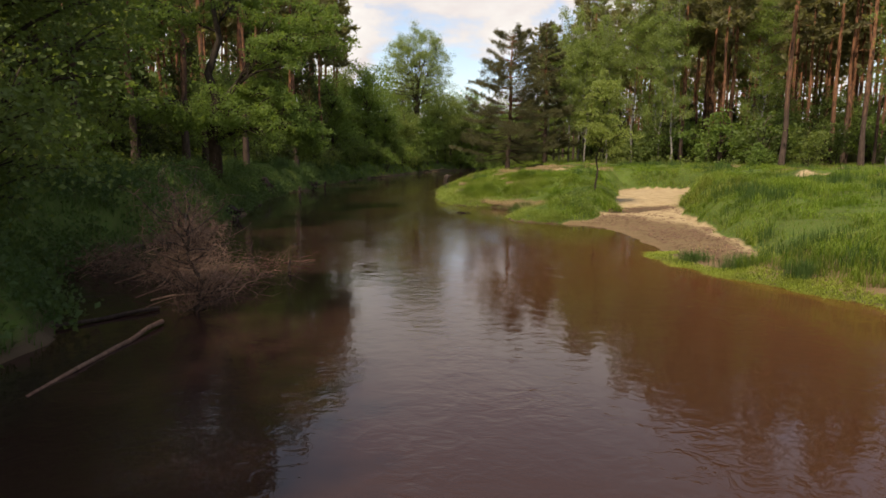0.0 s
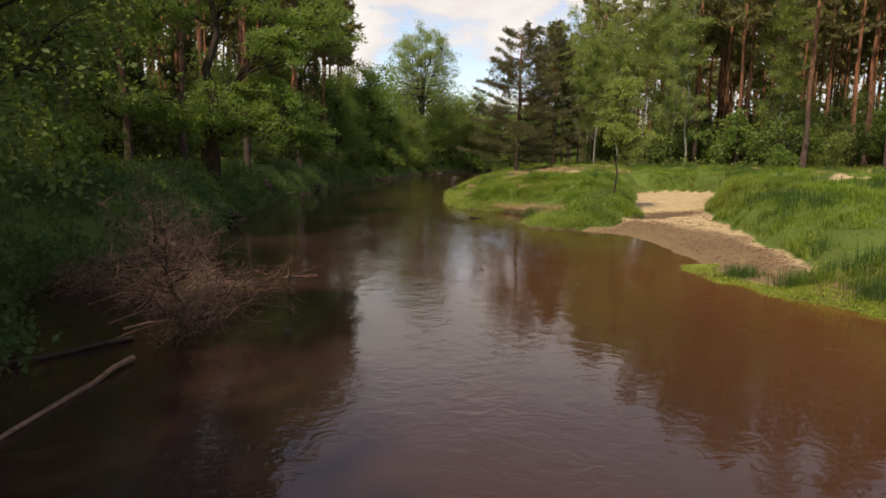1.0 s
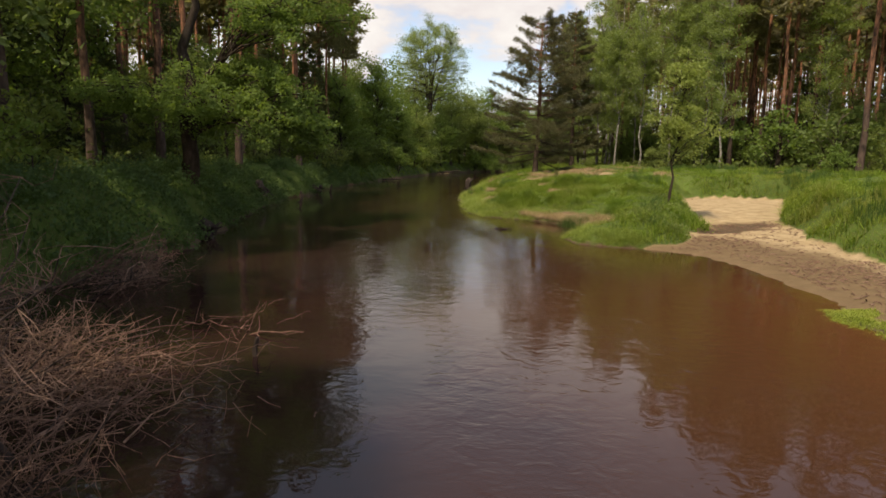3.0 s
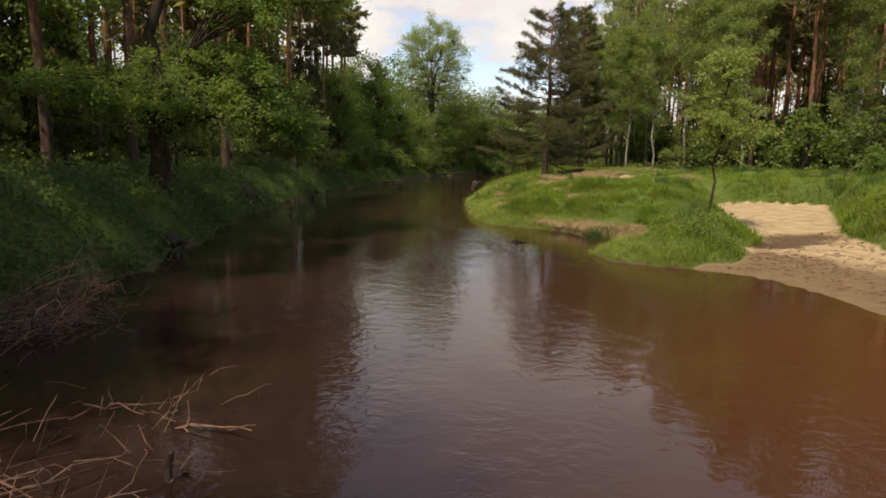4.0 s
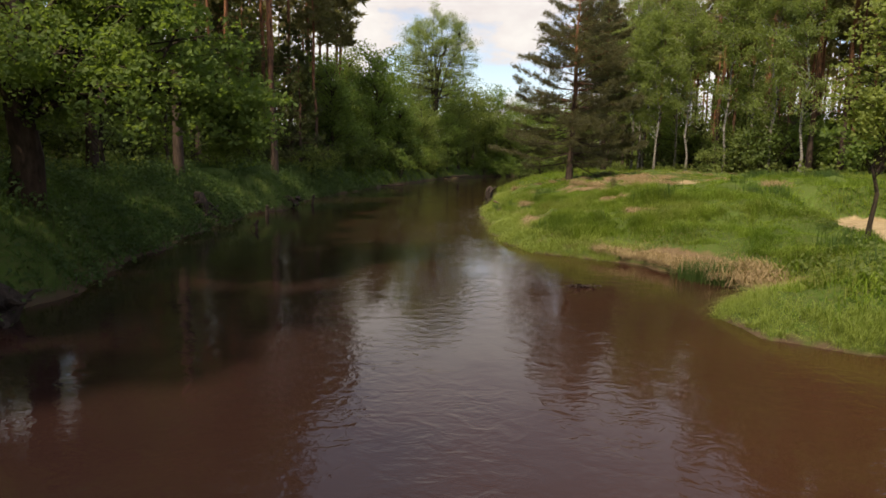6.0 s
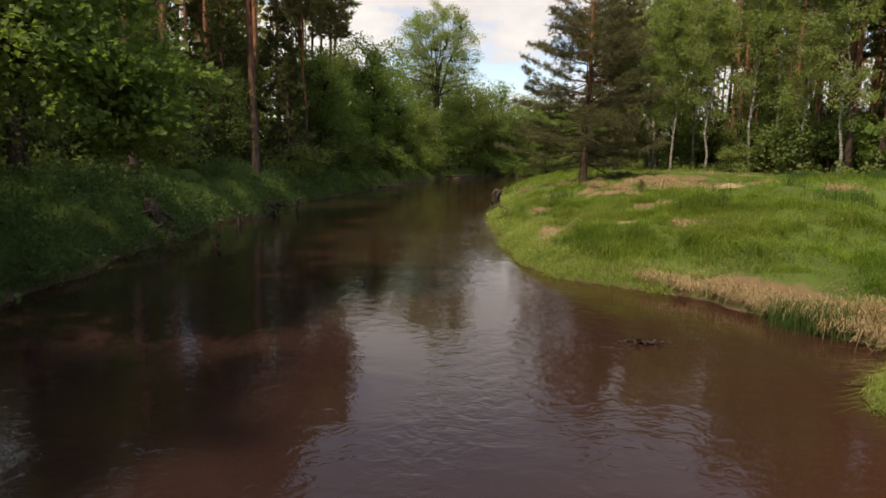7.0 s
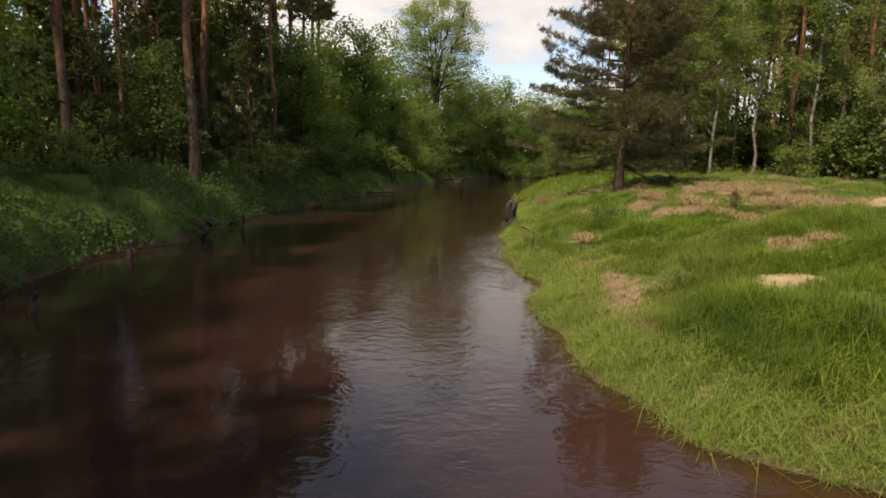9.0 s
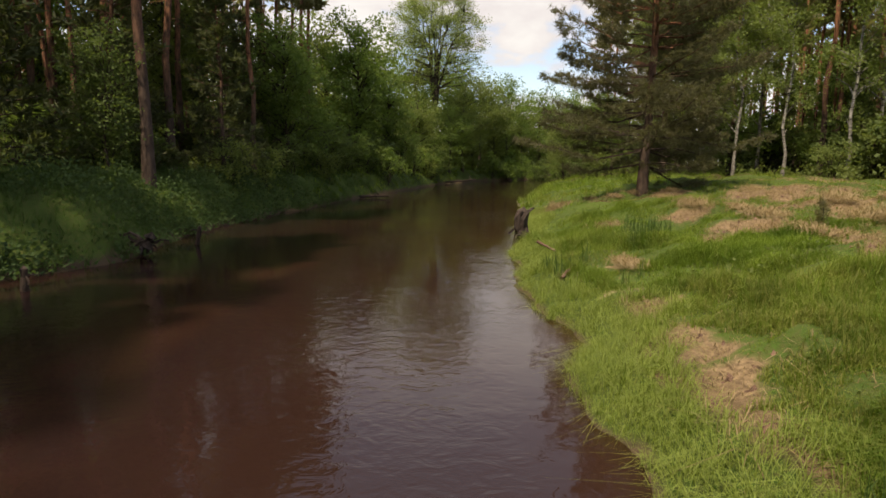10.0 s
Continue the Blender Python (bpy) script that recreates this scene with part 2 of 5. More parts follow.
# bare and dry patches of the meadow: x, y, radius, strength
DRY = [(4.1, 41.6, 0.7, 1.0), (4.9, 41.0, 0.6, 1.0), (6.0, 42.3, 0.8, 1.0), (4.95, 40.25, 0.5, 0.9), (3.6, 45.8, 0.6, 0.9), (4.7, 45.6, 0.8, 1.0), (6.2, 45.4, 0.7, 0.9), (7.6, 44.6, 1.2, 0.9), (4.2, 38.9, 0.4, 0.8), (7.6, 48.3, 1.0, 1.0), (10.2, 48.1, 1.0, 0.9), (4.9, 54.8, 0.9, 1.0), (6.2, 52.7, 1.0, 0.9), (2.6, 55.7, 0.9, 1.0), (9.0, 51.5, 1.6, 0.7), (13.5, 57.0, 1.8, 0.7)]
DRY += [(7.6, 36.0, 0.7, 0.8), (8.9, 40.6, 0.6, 0.8), (1.6, 31.2, 0.4, 0.5), (2.8, 30.5, 0.45, 0.55), (3.9, 28.6, 0.5, 0.55), (4.6, 27.6, 0.45, 0.55), (18.5, 41.7, 0.7, 1.0), (1.6, 35.5, 0.25, 0.7), (1.75, 34.9, 0.25, 0.7), (7.5, 40.9, 1.2, 1.0), (6.0, 39.7, 0.6, 0.9), (3.7, 36.3, 0.4, 1.0), (5.3, 35.4, 0.5, 0.9), (3.9, 33.0, 0.4, 1.0), (3.4, 29.5, 0.5, 0.7), (1.1, 32.1, 0.3, 0.8)]
DRY = [(x, y, r * (1.15 if y > 36 else 1.0), s) for x, y, r, s in DRY]
# the trodden path along the bank
DRY += [(0.85, 39.2, 0.34, 1.0), (1.0, 38.3, 0.36, 1.0), (1.05, 37.5, 0.34, 1.0), (1.0, 36.8, 0.3, 1.0), (1.05, 36.2, 0.3, 0.95), (0.92, 35.6, 0.28, 0.95), (0.87, 35.1, 0.25, 0.9), (0.75, 34.5, 0.25, 0.9), (0.6, 33.9, 0.25, 0.85)]
BARE = [(2.95, 34.7, 0.42, 1.0), (1.4, 40.9, 0.32, 0.95), (0.75, 39.4, 0.22, 0.8), (6.4, 42.4, 0.6, 0.9), (7.6, 39.6, 0.5, 0.9), (15.5, 25.5, 0.9, 0.9), (16.5, 37.0, 0.9, 0.6)]


scuffs = np.random.default_rng(4)
DRY += [(x, y, r, s) for x, y, r, s in scuffs.uniform((9, 17, 0.3, 0.7), (26, 46, 0.6, 1.0), (34, 4)).tolist() if not 0.3 * (y - 26) + 8 < x < 0.3 * (y - 26) + 13]
DAMP = [(7.3, 24.8, 0.6, 1.0), (7.9, 25.5, 0.95, 1.0), (8.8, 26.4, 0.9, 1.0)]


def lattice(x, y, seed):
    """Smooth noise in -1..1 for arrays of places."""
    x, y = np.asarray(x, float), np.asarray(y, float)
    ix, iy = np.floor(x).astype(np.int64), np.floor(y).astype(np.int64)
    fx, fy = x - ix, y - iy
    fx, fy = fx * fx * (3 - 2 * fx), fy * fy * (3 - 2 * fy)

    def corner(a, b):
        v = np.sin(a * 127.1 + b * 311.7 + seed * 74.7) * 43758.5453
        return (v - np.floor(v)) * 2 - 1
    low = corner(ix, iy) * (1 - fx) + corner(ix + 1, iy) * fx
    high = corner(ix, iy + 1) * (1 - fx) + corner(ix + 1, iy + 1) * fx
    return low * (1 - fy) + high * fy


def line_distance(x, y, line):
    best = np.full(x.shape, 1e9)
    for (ax, ay), (bx, by) in zip(line, line[1:]):
        dx, dy = bx - ax, by - ay
        u = np.clip(((x - ax) * dx + (y - ay) * dy) / (dx * dx + dy * dy), 0, 1)
        best = np.minimum(best, np.hypot(x - ax - u * dx, y - ay - u * dy))
    return best


def inside(x, y, ring):
    odd = np.zeros(x.shape, bool)
    for (ax, ay), (bx, by) in zip(ring, ring[1:] + ring[:1]):
        if ay != by:
            odd ^= ((ay > y) != (by > y)) & (x < (bx - ax) * (y - ay) / (by - ay) + ax)
    return odd


def spots(x, y, places):
    v = np.zeros(x.shape)
    for px, py, r, s in places:
        q = np.hypot((x - px) / 1.5, y - py) / r
        v = np.maximum(v, s * np.clip(1.35 - q, 0, 1))
    return np.clip(v, 0, 1)


def land(x, y):
    """For arrays of places: height, distance from the shore (minus in the water), sand mask, right bank or not."""
    wob = np.where(x < -4, 0.45, 0.1) * lattice(x * 0.55, y * 0.55, 2) + 0.12 * lattice(x * 1.7, y * 1.7, 3) + 0.06 * lattice(x * 4.1, y * 4.1, 4)
    dr, dl = line_distance(x, y, RIGHT_SHORE), line_distance(x, y, LEFT_SHORE)
    wet = inside(x, y, RIGHT_SHORE + LEFT_SHORE[::-1])
    right = dr < dl
    d = np.where(wet, -1, 1) * np.minimum(dr, dl) + wob
    hr = np.interp(d, [0, 0.3, 1, 2, 4.5, 6.5, 10, 30, 120], [0, 0.12, 0.38, 0.68, 1.2, 1.45, 1.7, 1.95, 2.2])
    hl = np.interp(d, [0, 0.2, 0.7, 1.3, 2.5, 6, 15, 60, 150], [0, 0.3, 0.95, 1.4, 1.72, 2.0, 2.45, 2.7, 2.8])
    h = np.where(right, hr, hl)
    lump = 0.16 * lattice(x * 0.45, y * 0.45, 7) + 0.17 * lattice(x * 1.2, y * 1.2, 8) + 0.07 * lattice(x * 2.9, y * 2.9, 9)
    h = h + lump * np.clip(d / 2.5, 0, 1)
    h = h + (0.03 + 0.12 * lattice(x * 2.6, y * 2.6, 13)) * spots(x, y, DRY) * right * np.clip(d, 0, 1)
    ds = line_distance(x, y, SAND + SAND[:1]) * np.where(inside(x, y, SAND), 1, -1) + 0.32 * lattice(x * 0.9, y * 0.9, 11) + 0.12 * lattice(x * 2.9, y * 2.9, 14)
    sand = np.clip(0.5 + ds * 1.2, 0, 1)
    hs = np.interp(d, [0, 1, 3, 7, 12], [0.0, 0.11, 0.30, 0.50, 0.66]) + 0.03 * lattice(x * 2.3, y * 2.3, 12)
    hs = hs - 0.16 * spots(x, y, DAMP)
    dip = np.clip(1.0 + ds * 1.1, 0, 1)
    h = np.where(d > 0, h * (1 - dip) + np.minimum(h, hs) * dip, h)
    bed = -np.interp(-d, [0, 0.6, 2, 5], [0.0, 0.25, 0.6, 1.1])
    return np.where(d > 0, h, bed), d, np.where(d > -0.5, sand, 0), right


def dry_at(x, y):
    """How bare and dry the meadow is, broken into uneven scraps."""
    return np.clip(spots(x, y, DRY) * (0.62 + 1.0 * lattice(x * 1.3, y * 1.3, 61) + 0.5 * lattice(x * 4.3, y * 4.3, 62)), 0, 1)


def spaced(stops):
    """Grid lines between stops (place, step)."""
    out = [stops[0][0]]
    for (a, step), (b, _) in zip(stops, stops[1:]):
        n = max(1, round((b - a) / step))
        out += [a + (b - a) * (i + 1) / n for i in range(n)]
    return np.array(out)


GX = spaced([(-3000, 700), (-900, 200), (-300, 60), (-120, 10), (-40, 2.5), (-16, 0.3), (20, 0.8), (32, 3), (60, 15), (120, 60), (300, 200), (900, 700), (3000, 1)])
GY = spaced([(-3000, 700), (-900, 200), (-300, 60), (-60, 6), (-10, 1.0), (4, 0.3), (62, 0.8), (90, 2), (160, 10), (300, 60), (900, 200), (3000, 700), (3001, 1)])[:-1]
XX, YY = np.meshgrid(GX, GY)
HH, DD, SS, RR = land(XX, YY)


def height(x, y):
    """Height of the ground sheet at places, between its grid lines."""
    x, y = np.asarray(x, float), np.asarray(y, float)
    i = np.clip(np.searchsorted(GX, x) - 1, 0, len(GX) - 2)
    j = np.clip(np.searchsorted(GY, y) - 1, 0, len(GY) - 2)
    u, v = (x - GX[i]) / (GX[i + 1] - GX[i]), (y - GY[j]) / (GY[j + 1] - GY[j])
    return (HH[j, i] * (1 - u) + HH[j, i + 1] * u) * (1 - v) + (HH[j + 1, i] * (1 - u) + HH[j + 1, i + 1] * u) * v


def at(x, y):
    return float(height(x, y))


# ---- mesh helpers ----
def mesh_of(name, verts, polys, mat, smooth=False):
    """A mesh from an array of places and arrays of faces (each n x 3 or n x 4)."""
    polys = [np.asarray(p, np.int32) for p in polys if len(p)]
    me = bpy.data.meshes.new(name)
    me.vertices.add(len(verts))
    me.vertices.foreach_set("co", np.asarray(verts, np.float32).ravel())
    loops = np.concatenate([p.ravel() for p in polys])
    sizes = np.concatenate([np.full(len(p), p.shape[1], np.int32) for p in polys])
    me.loops.add(len(loops))
    me.loops.foreach_set("vertex_index", loops)
    me.polygons.add(len(sizes))
    me.polygons.foreach_set("loop_start", np.concatenate([[0], np.cumsum(sizes)[:-1]]).astype(np.int32))
    me.polygons.foreach_set("use_smooth", np.full(len(sizes), smooth))
    me.materials.append(mat)
    me.update(calc_edges=True)
    me.validate()
    return me


class Bits:
    """Gathers pieces of one mesh."""

    def __init__(self):
        self.v, self.q, self.t, self.n = [], [], [], 0

    def add(self, verts, quads=(), tris=()):
        if len(quads):
            self.q.append(np.asarray(quads) + self.n)
        if len(tris):
            self.t.append(np.asarray(tris) + self.n)
        self.v.append(np.asarray(verts, float))
        self.n += len(verts)

    def mesh(self, name, mat, smooth=False):
        return mesh_of(name, np.concatenate(self.v), [np.concatenate(a) for a in (self.q, self.t) if a], mat, smooth)


def part(name, bits, mat, parent, label="", smooth=False):
    ob = new(name, bits.mesh(name, mat, smooth))
    ob.parent = parent
    return tagged(ob, label) if label else ob


def thing(name, x, y, z, label, category, group="", turn=0.0):
    ob = new(name)
    ob.empty_display_size = 0.2
    ob.matrix_basis = pose(x, y, z, 0, 0, turn)
    return tagged(ob, label, category, group)


def tube(bits, pts, radii, sides=6, rough=0.0, rng=None):
    """A tapered, closed stem through places."""
    pts, n = np.asarray(pts, float), len(pts)
    tan = np.gradient(pts, axis=0)
    tan /= np.linalg.norm(tan, axis=1)[:, None] + 1e-9
    ref = np.where(np.abs(tan[:, 2:3]) > 0.9, [[1.0, 0, 0]], [[0, 0, 1.0]])
    a = np.cross(tan, ref)
    a /= np.linalg.norm(a, axis=1)[:, None] + 1e-9
    b = np.cross(tan, a)
    ang = np.arange(sides) * 2 * np.pi / sides
    r = np.asarray(radii, float)[:, None] * (1 + (rng.normal(0, rough, (n, sides)) if rough else 0))
    ring = pts[:, None] + r[..., None] * (np.cos(ang)[None, :, None] * a[:, None] + np.sin(ang)[None, :, None] * b[:, None])
    i, k = np.meshgrid(np.arange(n - 1), np.arange(sides), indexing="ij")
    k2 = (k + 1) % sides
    quads = np.stack([i * sides + k, i * sides + k2, (i + 1) * sides + k2, (i + 1) * sides + k], -1).reshape(-1, 4)
    verts = np.concatenate([ring.reshape(-1, 3), pts[-1:] + tan[-1:] * radii[-1]])
    last = (n - 1) * sides
    tris = [(last + s, last + (s + 1) % sides, n * sides) for s in range(sides)]
    bits.add(verts, quads, tris)


def bent(rng, a, b, n=5, sag=0.0, wob=0.06):
    """A slightly crooked line of places from a to b, bowed upwards by sag."""
    a, b = np.asarray(a, float), np.asarray(b, float)
    u = np.linspace(0, 1, n)[:, None]
    line = a + (b - a) * u
    size = np.linalg.norm(b - a)
    line += rng.normal(0, wob, (n, 3)) * size * np.sin(u * np.pi) * 0.7
    line[:, 2] += (sag * size * np.sin(u * np.pi))[:, 0]
    return line


def unit(v):
    return v / (np.linalg.norm(v, axis=-1, keepdims=True) + 1e-9)


def ball(rng, n):
    """n places spread evenly through a ball of radius 1."""
    return unit(rng.normal(0, 1, (n, 3))) * rng.uniform(0, 1, (n, 1)) ** 0.4


def leaves(bits, rng, centres, size, flat=1.4):
    """A folded, pointed leaf at each place."""
    n = len(centres)
    nrm = unit(rng.normal(0, 1, (n, 3)) + [0, -0.35, flat * 0.55])
    d = unit(np.cross(nrm, rng.normal(0, 1, (n, 3))))
    s = np.cross(nrm, d)
    L = (size * rng.uniform(0.65, 1.35, n))[:, None]
    c = np.asarray(centres)
    v = np.stack([c - d * L * 0.5, c + s * L * 0.36 + nrm * L * 0.1, c + d * L * 0.55, c - s * L * 0.36 + nrm * L * 0.1], 1).reshape(-1, 3)
    bits.add(v, np.arange(n * 4).reshape(-1, 4))


def tufts(bits, rng, centres, heads, length, per=7, width=0.16):
    """Brushes of needles at places, pointing along heads."""
    n = len(centres) * per
    c = np.repeat(np.asarray(centres), per, 0)
    h = np.repeat(np.asarray(heads), per, 0)
    d = unit(h * 0.7 + rng.normal(0, 0.75, (n, 3)) + [0, 0, 0.25])
    s = unit(np.cross(d, rng.normal(0, 1, (n, 3))))
    L = (length * rng.uniform(0.6, 1.3, n))[:, None]
    v = np.stack([c - s * L * width, c + s * L * width, c + d * L], 1).reshape(-1, 3)
    bits.add(v, (), np.arange(n * 3).reshape(-1, 3))


# ---- ground and water ----
def build_ground():
    ny, nx = XX.shape
    j, i = np.meshgrid(np.arange(ny - 1), np.arange(nx - 1), indexing="ij")
    k = (j * nx + i).ravel()
    me = mesh_of("ground", np.stack([XX, YY, HH], -1).reshape(-1, 3), [np.stack([k, k + 1, k + nx + 1, k + nx], 1)], M_GROUND, True)
    edge = np.where(RR, np.interp(YY, [35, 50, 62, 75, 90], [26, 20, 15, 9, 6]), np.interp(YY, [0, 60], [4.5, 4.0]))
    # wet: waterline mud, its left strip also painted dark for the undercut's shade
    masks = {"sand": np.maximum(SS, spots(XX, YY, BARE)), "dry": dry_at(XX, YY), "wet": np.clip(1.1 - np.abs(DD + 0.15) / np.where(RR, 0.4, 0.45), 0, 1) * np.where(SS > 0.5, 0.45, 1) + (DD < -0.2) + 0.75 * spots(XX, YY, DAMP),
             "damp": np.maximum(SS * np.clip(1.5 - DD / 2.4, 0, 1), spots(XX, YY, DAMP)) + RR * np.clip(1.3 - np.abs(DD - 0.55) / 0.5, 0, 1) * ((YY > 25.8) & (YY < 30.3) & (XX > 2.4)) + RR * np.clip(1 - np.abs(DD - 0.95) / 0.45, 0, 1) * ((YY > 33) & (YY < 39)) * 0.8 + RR * np.clip(1.4 - np.abs(DD - 0.75) / 0.6, 0, 1) * (YY < 17),
             "wood": np.clip((np.where(RR, XX, DD) - edge) / 3 + 0.3, 0, 1)}
    for name, a in masks.items():
        me.attributes.new(name, "FLOAT", "POINT").data.foreach_set("value", np.clip(a, 0, 1).astype(np.float32).ravel())
    tagged(new("ground", me), "grassy river banks with bare sand and woodland floor", "ground", kind="structure")


def build_water():
    gx = spaced([(-16, 0.5), (16, 2), (40, 10), (150, 1)])
    gy = spaced([(-60, 2), (0, 0.5), (70, 2), (165, 1)])
    x, y = np.meshgrid(gx, gy)
    _, d, sand, right = land(x, y)
    ny, nx = x.shape
    j, i = np.meshgrid(np.arange(ny - 1), np.arange(nx - 1), indexing="ij")
    k = (j * nx + i).ravel()
    me = mesh_of("water", np.stack([x, y, np.zeros_like(x)], -1).reshape(-1, 3), [np.stack([k, k + 1, k + nx + 1, k + nx], 1)], M_WATER, True)
    # shallows along both shores; the band off the left shore paints sunlit brown water
    shallow_or_sunlit = np.where(right, np.interp(-d, [0, 3, 8], [1.0, 0.65, 0.15]) * np.interp(y, [17, 24], [1, 0.35]), np.interp(-d, [0, 1.5], [0.3, 0.02]) + np.interp(y, [30, 35, 44, 50], [0, 0.28, 0.28, 0.12]) * np.interp(-d, [0.5, 3.5, 5, 8], [0, 1, 1, 0]))
    # near stretch lifted in colour to the brown of sunlit water
    shallow_or_sunlit = np.maximum(shallow_or_sunlit, np.interp(y, [9, 19], [0.32, 0]) * np.interp(-d, [2.0, 5.0], [0, 1]))
    # general lift of the brown, stronger on the left
    shallow_or_sunlit = np.maximum(shallow_or_sunlit, np.where(x < -1, 0.17, 0.09) * np.clip(-d - 0.5, 0, 1))
    me.attributes.new("shallow_or_sunlit", "FLOAT", "POINT").data.foreach_set("value", shallow_or_sunlit.astype(np.float32).ravel())
    tagged(new("water", me), "brown peaty river with slow ripples and sky reflections", "river", kind="structure")


build_ground()
build_water()


# ---- trees ----
def broadleaf(name, seed, radius, crown, clumps, per, leaf, bark, foliage, label, category="tree", group="", fork=0.35, spread=0.55, lean=(0, 0), limbs=False, twigs=3, stems=1, flat=0.55, lobes=(), stout=1.0):
    """A broad-leaved tree: crooked stem, limbs to each clump of its crown, leaves round the twigs. crown: offset x, y, middle height, half sizes x, y, z."""
    rng = np.random.default_rng(seed)
    cx, cy, cz, rx, ry, rz = crown
    tree = thing(name, 0, 0, 0, label, category, group)
    top = np.array([cx * 0.8 + lean[0], cy * 0.8 + lean[1], cz + rz * 0.55])
    for k in range(stems):
        stem = Bits()
        foot = (0, 0, -0.25) if stems == 1 else (rng.normal(0, 0.12), rng.normal(0, 0.12), -0.15)
        end = top if stems == 1 else top + rng.normal(0, 0.35, 3) * [rx, ry, 0.3]
        line = bent(rng, foot, end, 9, 0, 0.02)
        tube(stem, line, radius * np.interp(np.linspace(0, 1, 9), [0, 0.06, 0.35, 1], [1.45, 1.05, 0.8, 0.12]), 9 if limbs else 6, 0.06, rng)
        part("trunk", stem, bark, tree, smooth=True)
    leafy, wood, mains = Bits(), Bits(), {}
    for c in range(clumps):
        d = unit(rng.normal(0, 1, 3) + [0, 0, 0.15])
        lobe = np.array(lobes[c % len(lobes)] if lobes else crown)
        mid = lobe[:3] + d * lobe[3:] * rng.uniform(0.3, 0.97)
        side = np.hypot(mid[0], mid[1])
        low = np.clip((mid[2] - 0.6 * side) / top[2], min(0.6, fork * (cz - rz) / top[2] + 0.05), 0.9)
        k = low * 8
        a = line[int(k)] * (1 - k % 1) + line[min(8, int(k) + 1)] * (k % 1)
        r0 = radius * rng.uniform(0.22, 0.42) * stout
        if limbs and lobes:
            main = mains.get(c % len(lobes))
            if main is None:
                mid = lobe[:3]
            else:
                a, r0 = main[int(rng.integers(1, 5))], r0 * 0.3
        limb = bent(rng, a, mid, 5 if limbs else 4, 0.1, 0.05)
        mains.setdefault(c % max(1, len(lobes)), limb)
        one = Bits() if limbs else wood
        tube(one, limb, np.linspace(r0, 0.012 + r0 * 0.12, len(limb)), 5 if limbs else 3)
        size = spread * min(rx, rz) * rng.uniform(0.7, 1.25)
        subs = mid + ball(rng, 7) * size * [1, 1, 0.6]
        fine = Bits() if limbs else one
        for i, s in enumerate(subs):
            if i < twigs:
                tube(fine, bent(rng, limb[-2], s, 3, 0.05), [r0 * 0.3, r0 * 0.18, 0.006], 3)
            n = max(3, int(per / 7 * rng.uniform(0.4, 1.5)))
            pts = s + ball(rng, n) * size * 0.62 * [1, 1, flat]
            pts[:, 2] -= 0.12 * np.linalg.norm(pts[:, :2] - s[:2], axis=1)
            leaves(leafy, rng, pts, leaf)
        if limbs:
            part("twig", fine, bark, part("limb", one, bark, tree, smooth=True))
    if not limbs:
        tagged(part("limb", wood, bark, tree), kind="stuff")
    part("crown", leafy, foliage, tree)
    return tree


